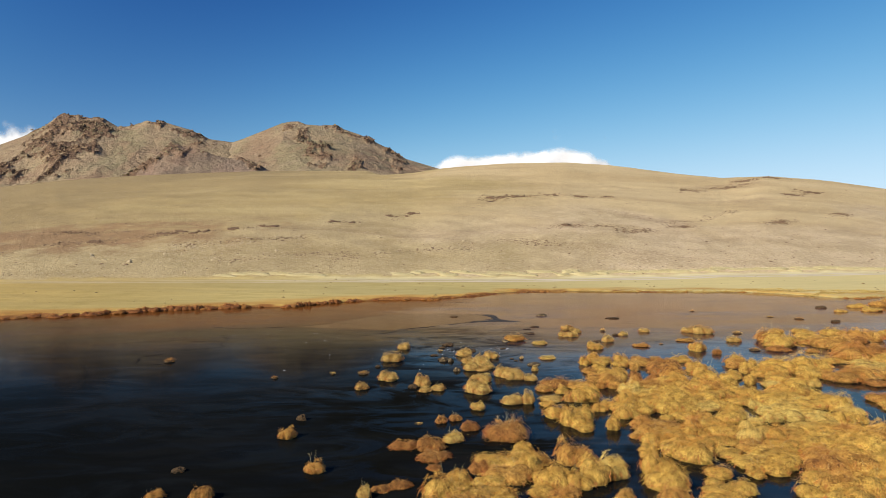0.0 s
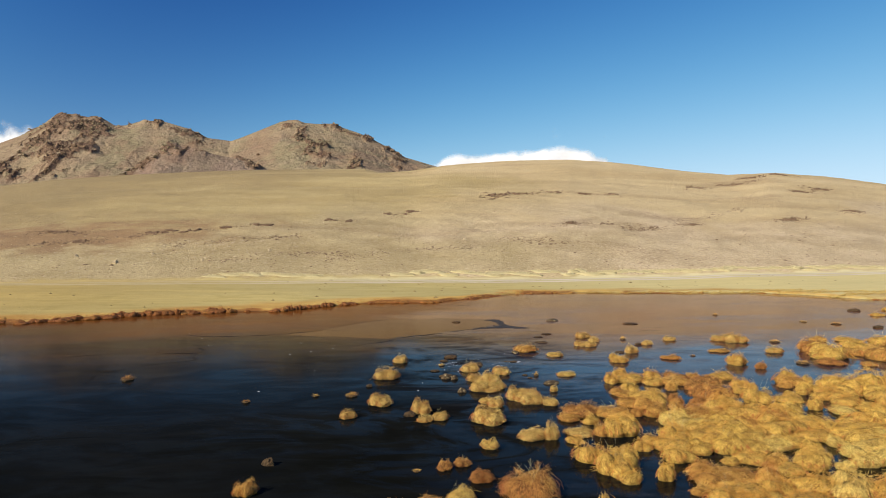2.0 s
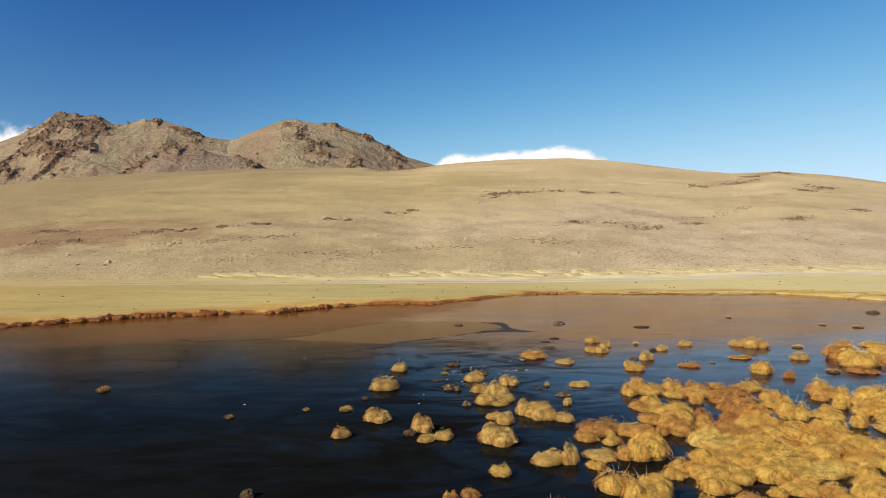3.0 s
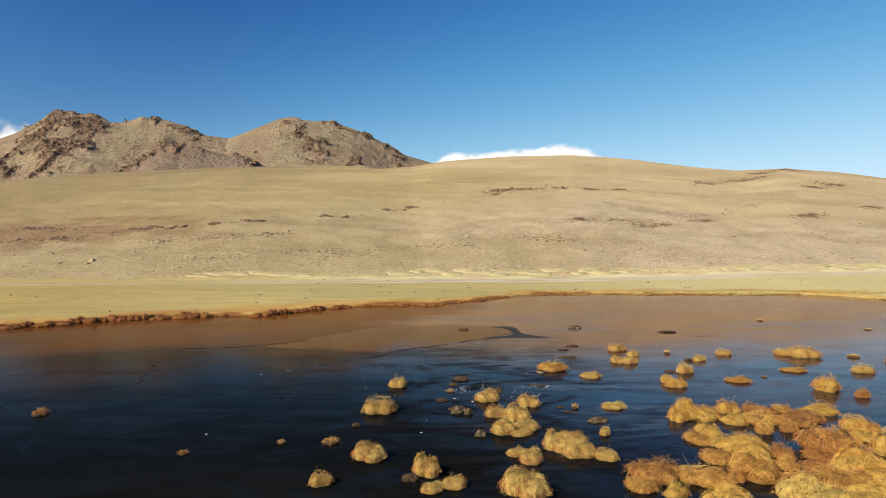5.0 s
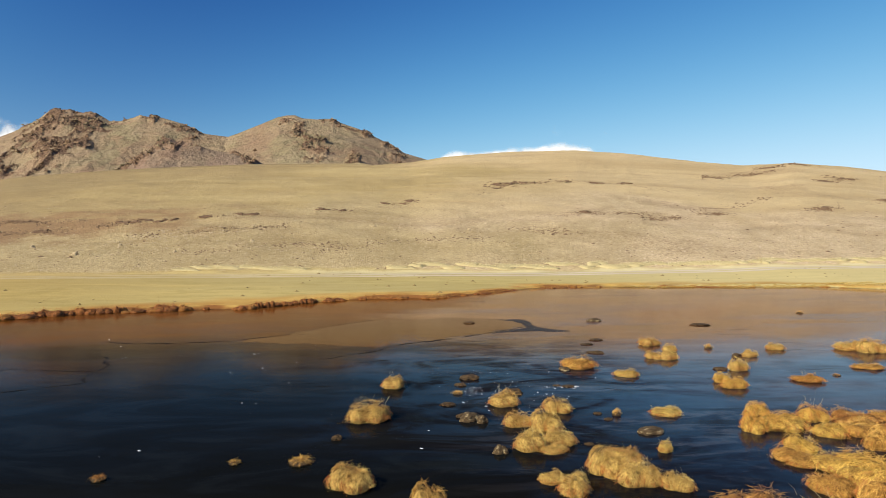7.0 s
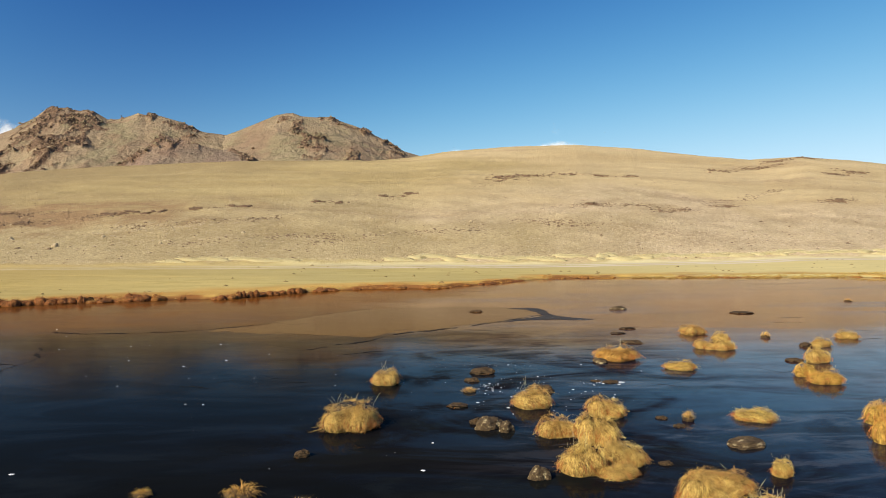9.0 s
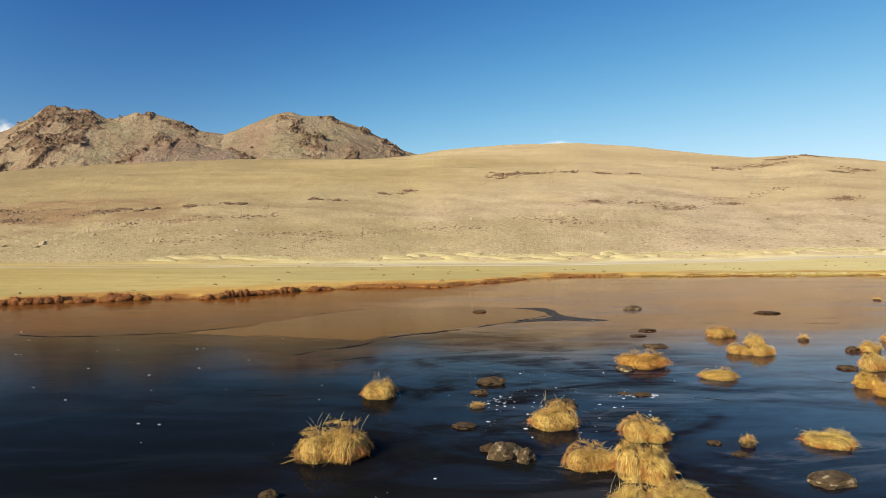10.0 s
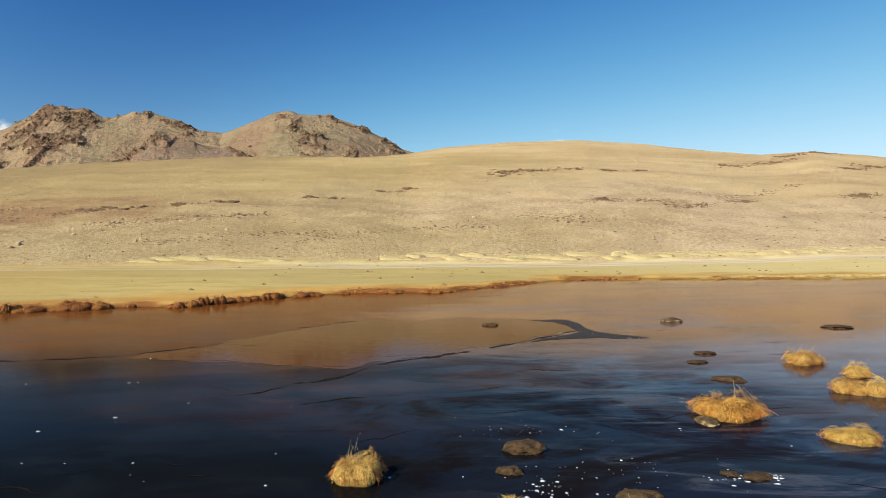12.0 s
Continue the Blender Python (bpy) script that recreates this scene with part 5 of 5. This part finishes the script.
def pebbles(name, count, where, size, material, seed):
    """Many small angular stones on the ground as one mesh."""
    rng = np.random.default_rng(seed)
    x, y = where(rng, count)
    count = len(x)
    z = land(x, y)[0]
    r = size[0] + (size[1] - size[0]) * rng.random(count) ** 4
    shape = np.array([(1, 0, 0), (0.2, 0.9, 0), (-1, 0.1, 0), (-0.1, -1, 0), (0.1, 0.1, 0.5)])
    turn = rng.uniform(0, 2 * np.pi, count)
    s = shape[None] * rng.uniform(0.6, 1.3, (count, 5, 1))
    X = x[:, None] + r[:, None] * (s[..., 0] * np.cos(turn)[:, None] - s[..., 1] * np.sin(turn)[:, None])
    Y = y[:, None] + r[:, None] * (s[..., 0] * np.sin(turn)[:, None] + s[..., 1] * np.cos(turn)[:, None])
    Z = z[:, None] - 0.05 + r[:, None] * s[..., 2]
    b = np.arange(count)[:, None] * 5
    faces = np.concatenate([b + [0, 1, 4], b + [1, 2, 4], b + [2, 3, 4], b + [3, 0, 4]])
    return mesh_of(name, np.stack([X, Y, Z], -1).reshape(-1, 3), faces, material, False)


def on_slope(rng, n):
    x = rng.uniform(-0.85, 0.85, n)
    y = 150 + 190 * rng.random(n) ** 1.6
    x = x * y
    return x, np.where(y < toe_y(x) + 2, toe_y(x) + 2 + 40 * rng.random(n), y)


BANDS = (((-78, 183), (-60, 191), (-43, 200)), ((-59, 170), (-40, 179), (-25, 181)), ((-124, 200.6), (-111, 199.7), (-100, 201)), ((-113, 183.2), (-105, 185.7), (-97, 188.2)), ((-93, 192.5), (-86.5, 195), (-78, 198), (-66, 206), (-57, 216)), ((8.7, 255), (25, 281), (46, 286), (76, 281), (88, 270)),
         ((-42, 224), (-20, 236), (-10, 250)), ((30, 214), (48, 224), (70, 226)), ((80, 236), (100, 246), (122, 264)), ((-30, 172), (-12, 186), (10, 190)), ((125, 326), (147, 338), (162, 341)), ((160, 350), (172, 358), (195, 362)), ((166, 308), (180, 316), (190, 324)), ((36, 218), (51, 225)), ((81, 229), (92, 234)), ((119, 235), (135, 243)), ((160, 258), (170, 267)),
         ((61, 217), (74, 223)), ((18, 202), (36, 195)))


def in_bands(rng, n, share=0.7, wide=1.0):
    """A share along the stony bands, the rest at random on the slope."""
    x, y = on_slope(rng, n)
    pick = rng.integers(len(BANDS), size=n)
    s = rng.random(n)
    for k, line in enumerate(BANDS):
        here = (pick == k) & (rng.random(n) < share)
        t = s[here] * (len(line) - 1)
        x[here] = np.interp(t, range(len(line)), [p[0] for p in line]) + rng.normal(0, 2.0 * wide, here.sum())
        y[here] = np.interp(t, range(len(line)), [p[1] for p in line]) + rng.normal(0, 1.6 * wide, here.sum())
    return x, y


def in_scree(rng, n):
    """A pale stony streak climbing the western slope, and a lower one."""
    k, s = rng.random(n) < 0.7, rng.random(n)
    line = np.where(k[:, None], np.stack([np.interp(s, (0, 0.6, 1), (-82, -61, -40)), np.interp(s, (0, 0.6, 1), (179.5, 188.5, 201))], 1), np.stack([-100 + 70 * s, 166 + 14 * s], 1))
    return line[:, 0] + rng.normal(0, 3.0, n), line[:, 1] + rng.normal(0, 3.2, n)


def patchy_bands(rng, n):
    """Broken stretches of the stony bands."""
    x, y = in_bands(rng, n, 0.85, 1.0)
    keep = fbm(x * 0.07, y * 0.07, 3, 44) > 0.52
    return x[keep], y[keep]


tagged(new("slope_gravel", pebbles("slope_gravel", 12000, on_slope, (0.05, 0.42), GRAVEL, 8)), "pale loose gravel strewn over the slope", "gravel", kind="stuff")
tagged(new("slope_scree", pebbles("slope_scree", 1500, in_scree, (0.08, 0.55), GRAVEL, 41)), "pale broken stones in streaks on the slope", "scree", kind="stuff")
tagged(new("slope_rubble", pebbles("slope_rubble", 20000, in_bands, (0.06, 0.46), OUTCROP, 9)), "dark brown rubble in bands on the slope", "rubble", kind="stuff")


tagged(new("outcrop_rubble", pebbles("outcrop_rubble", 4200, patchy_bands, (0.12, 0.75), OUTCROP, 19)), "brown broken rock along the outcrops", "rubble", kind="stuff")


RIDGE_ROCKS = ((128, 328), (147, 338), (160, 341), (170, 356), (190, 361), (172, 311), (186, 322), (26, 281), (34, 284), (46, 286), (22, 277))


def on_ridges(rng, n):
    """Loose clusters round the high outcrops."""
    at = np.array(RIDGE_ROCKS)[rng.integers(len(RIDGE_ROCKS), size=n)]
    return at[:, 0] + rng.normal(0, 4.5, n), at[:, 1] + rng.normal(0, 2.2, n)


tagged(new("ridge_rubble", pebbles("ridge_rubble", 900, on_ridges, (0.2, 1.3), OUTCROP, 29)), "brown broken rock strewn round the high outcrops", "rubble", kind="stuff")


def boulder(x, y, w, h):
    z = float(land(np.float64(x), np.float64(y))[0])
    return place(("boulder", 0), build_lump("boulder", "pale boulder lying on the gravel slope", "boulder", "boulders on the slope", GRAVEL, 77, 1.0), x, y, z - 0.1, w, w, h * 1.7, TURNS.uniform(0, 360))


for x, y, w, h in ((-82, 165.5, 1.6, 0.7), (-77, 175, 0.9, 0.5), (-62, 170, 0.8, 0.5), (-48, 182, 0.9, 0.5), (6.3, 198, 1.0, 0.6), (-20, 203, 1.5, 0.4), (-95, 171, 1.0, 0.6), (30, 205, 0.8, 0.4)):
    boulder(x, y, w, h)


def fringe(seed):
    """Pale grass in low rounded clumps at the foot of the hill: the matted clumps and the loose blades on them."""
    rng = np.random.default_rng(seed)
    vs, fs, base, bv, bf, bbase, x = [], [], 0, [], [], 0, -128.0
    t, r = np.meshgrid(np.linspace(0, 2 * np.pi, 15)[:-1], np.array([1.0, 0.86, 0.6, 0.3, 0.02]), indexing="ij")
    i = np.arange(14 * 5).reshape(14, 5)
    quads = np.stack([i[:, :-1], np.roll(i, -1, 0)[:, :-1], np.roll(i, -1, 0)[:, 1:], i[:, 1:]], -1).reshape(-1, 4)
    while x < 170:
        full = float(fbm(np.float64(x * 0.05), np.float64(2.0), 4, 31)) - (0.56 if x < -60 else 0.34 if x < -5 else 0.24)
        wide = rng.uniform(1.6, 4.2)
        if full > 0:
            tall, y = rng.uniform(0.28, 0.55) * min(0.6 + 2.0 * full, 1.1), float(toe_y(x)) + rng.normal(3.2, 0.8)
            z = float(land(np.float64(x), np.float64(y))[0])
            wob = 1 + 0.22 * np.sin(3 * t + x) + rng.normal(0, 0.07, t.shape)
            dome = tall * np.sqrt(np.maximum(1 - r ** 2.2, 0)) * (1 + rng.normal(0, 0.10, t.shape))
            px, py = x + wide * r * wob * np.cos(t), y + 0.9 * r * wob * np.sin(t)
            vs.append(np.stack([px, py, land(px, py)[0] + dome - 0.03], -1).reshape(-1, 3))
            fs.append(quads + base)
            base += 70
            for k in range(int(16 * wide)):
                q, w = rng.uniform(-1, 1), rng.uniform(-0.6, 0.6)
                v, f = blades(4, 0.6, 0.2, 0.55, 0.040, 900 + k + int(x * 7) % 5000, rise=0.8)
                at = np.float64(x + q * wide), np.float64(y + 0.7 * w)
                bv.append(v * rng.uniform(0.7, 1.2) + (at[0], at[1], float(land(*at)[0]) + 0.8 * tall * math.sqrt(max(0.05, 1 - q * q - w * w))))
                bf.append(f + bbase)
                bbase += len(v)
        x += wide * rng.uniform(0.7, 1.5)
    tagged(new("roadside_sod", mesh_of("roadside_sod", np.concatenate(vs), np.concatenate(fs), STRAW)), "cream-coloured matted grass clumps along the track", "grass", kind="stuff")
    tagged(new("roadside_grass", grassy("roadside_grass", np.concatenate(bv), np.concatenate(bf), GRASS["straw"], 3)), "loose cream-coloured dry grass along the track", "grass", kind="stuff")


fringe(12)


def on_meadow(rng, n):
    """Thinly over the flat between the bank and the hill, thicker in drifts."""
    x = rng.uniform(-110, 150, n)
    y = shore_y(x) + 2.5 + (toe_y(x) - 3 - shore_y(x) - 2.5) * rng.random(n)
    keep = fbm(x * 0.03, y * 0.12, 3, 52) > 0.47
    return x[keep], y[keep]


tagged(new("meadow_tufts", pebbles("meadow_tufts", 900, on_meadow, (0.12, 0.55), TUFT, 53)), "small dull brown grass tufts scattered over the meadow", "grass", kind="stuff")


def bank_grass(count, seed, name, tone, span, gaps, tall):
    """Low orange and straw grass that overhangs the waterline."""
    rng = np.random.default_rng(seed)
    vs, fs, base = [], [], 0
    for k in range(count):
        x = rng.uniform(*span)
        if x < 18 and fbm(np.float64(x * 0.3), np.float64(1.0), 3, 88) < gaps:
            continue
        y = float(shore_y(np.float64(x))) + abs(rng.normal(0, 1.3)) - 0.3
        v, f = blades(9, 0.5, 0.4, 0.50, 0.04, 4000 + k, rise=0.8)
        v = v * rng.uniform(0.4, 1.4) * tall * (0.5 + float(fbm(np.float64(x * 0.9), np.float64(7.0), 3, 19))) * (1.0 if x < 16 else 0.8) + (x, y, max(0.0, float(land(np.float64(x), np.float64(y))[0])))
        vs.append(v)
        fs.append(f + base)
        base += len(v)
    return grassy(name, np.concatenate(vs), np.concatenate(fs), GRASS[tone], 3)


def islet_grass(spots, seed):
    """Low golden grass on flat islets before the eastern shore: spots of x, y, length, depth."""
    rng = np.random.default_rng(seed)
    vs, fs, base = [], [], 0
    for x, y, length, depth in spots:
        for k in range(int(length * 14)):
            px, py = x + rng.uniform(-0.5, 0.5) * length, y + rng.normal(0, 0.3) * depth
            v, f = blades(8, 0.6, 0.3, 0.36, 0.045, 7000 + base % 991, rise=0.8)
            vs.append(v * rng.uniform(0.6, 1.2) + (px, py, max(0.0, float(land(np.float64(px), np.float64(py))[0]))))
            fs.append(f + base)
            base += len(v)
    return grassy("islet_grass", np.concatenate(vs), np.concatenate(fs), GRASS["olive"], 3)


tagged(new("islet_grass", islet_grass(((36, 128.6, 7, 0.9), (46, 127.0, 5, 0.8), (54, 126.4, 8, 1.0), (66, 124.5, 9, 1.2), (76, 118, 12, 1.6), (88, 118.5, 8, 1.5), (30, 130.2, 5, 0.8), (62, 127.5, 12, 1.6), (74, 121.5, 16, 2.2), (86, 120, 14, 2.4), (70, 116.0, 7, 0.7)), 27)),
       "low olive-gold grass on islets along the shallow shore", "grass", kind="stuff")
tagged(new("bank_sedge", bank_grass(500, 16, "bank_sedge", "shore", (-82, 12), 0.50, 0.45)), "dark red-brown sedge overhanging the waterline", "grass", kind="stuff")
tagged(new("bank_grass", bank_grass(1500, 15, "bank_grass", "russet", (-80, 20), 0.40, 0.55)), "low orange dry grass overhanging the waterline", "grass", kind="stuff")
tagged(new("shore_grass", bank_grass(1200, 18, "shore_grass", "olive", (14, 105), 0.40, 0.50)), "low olive-gold grass along the shallow shore", "grass", kind="stuff")
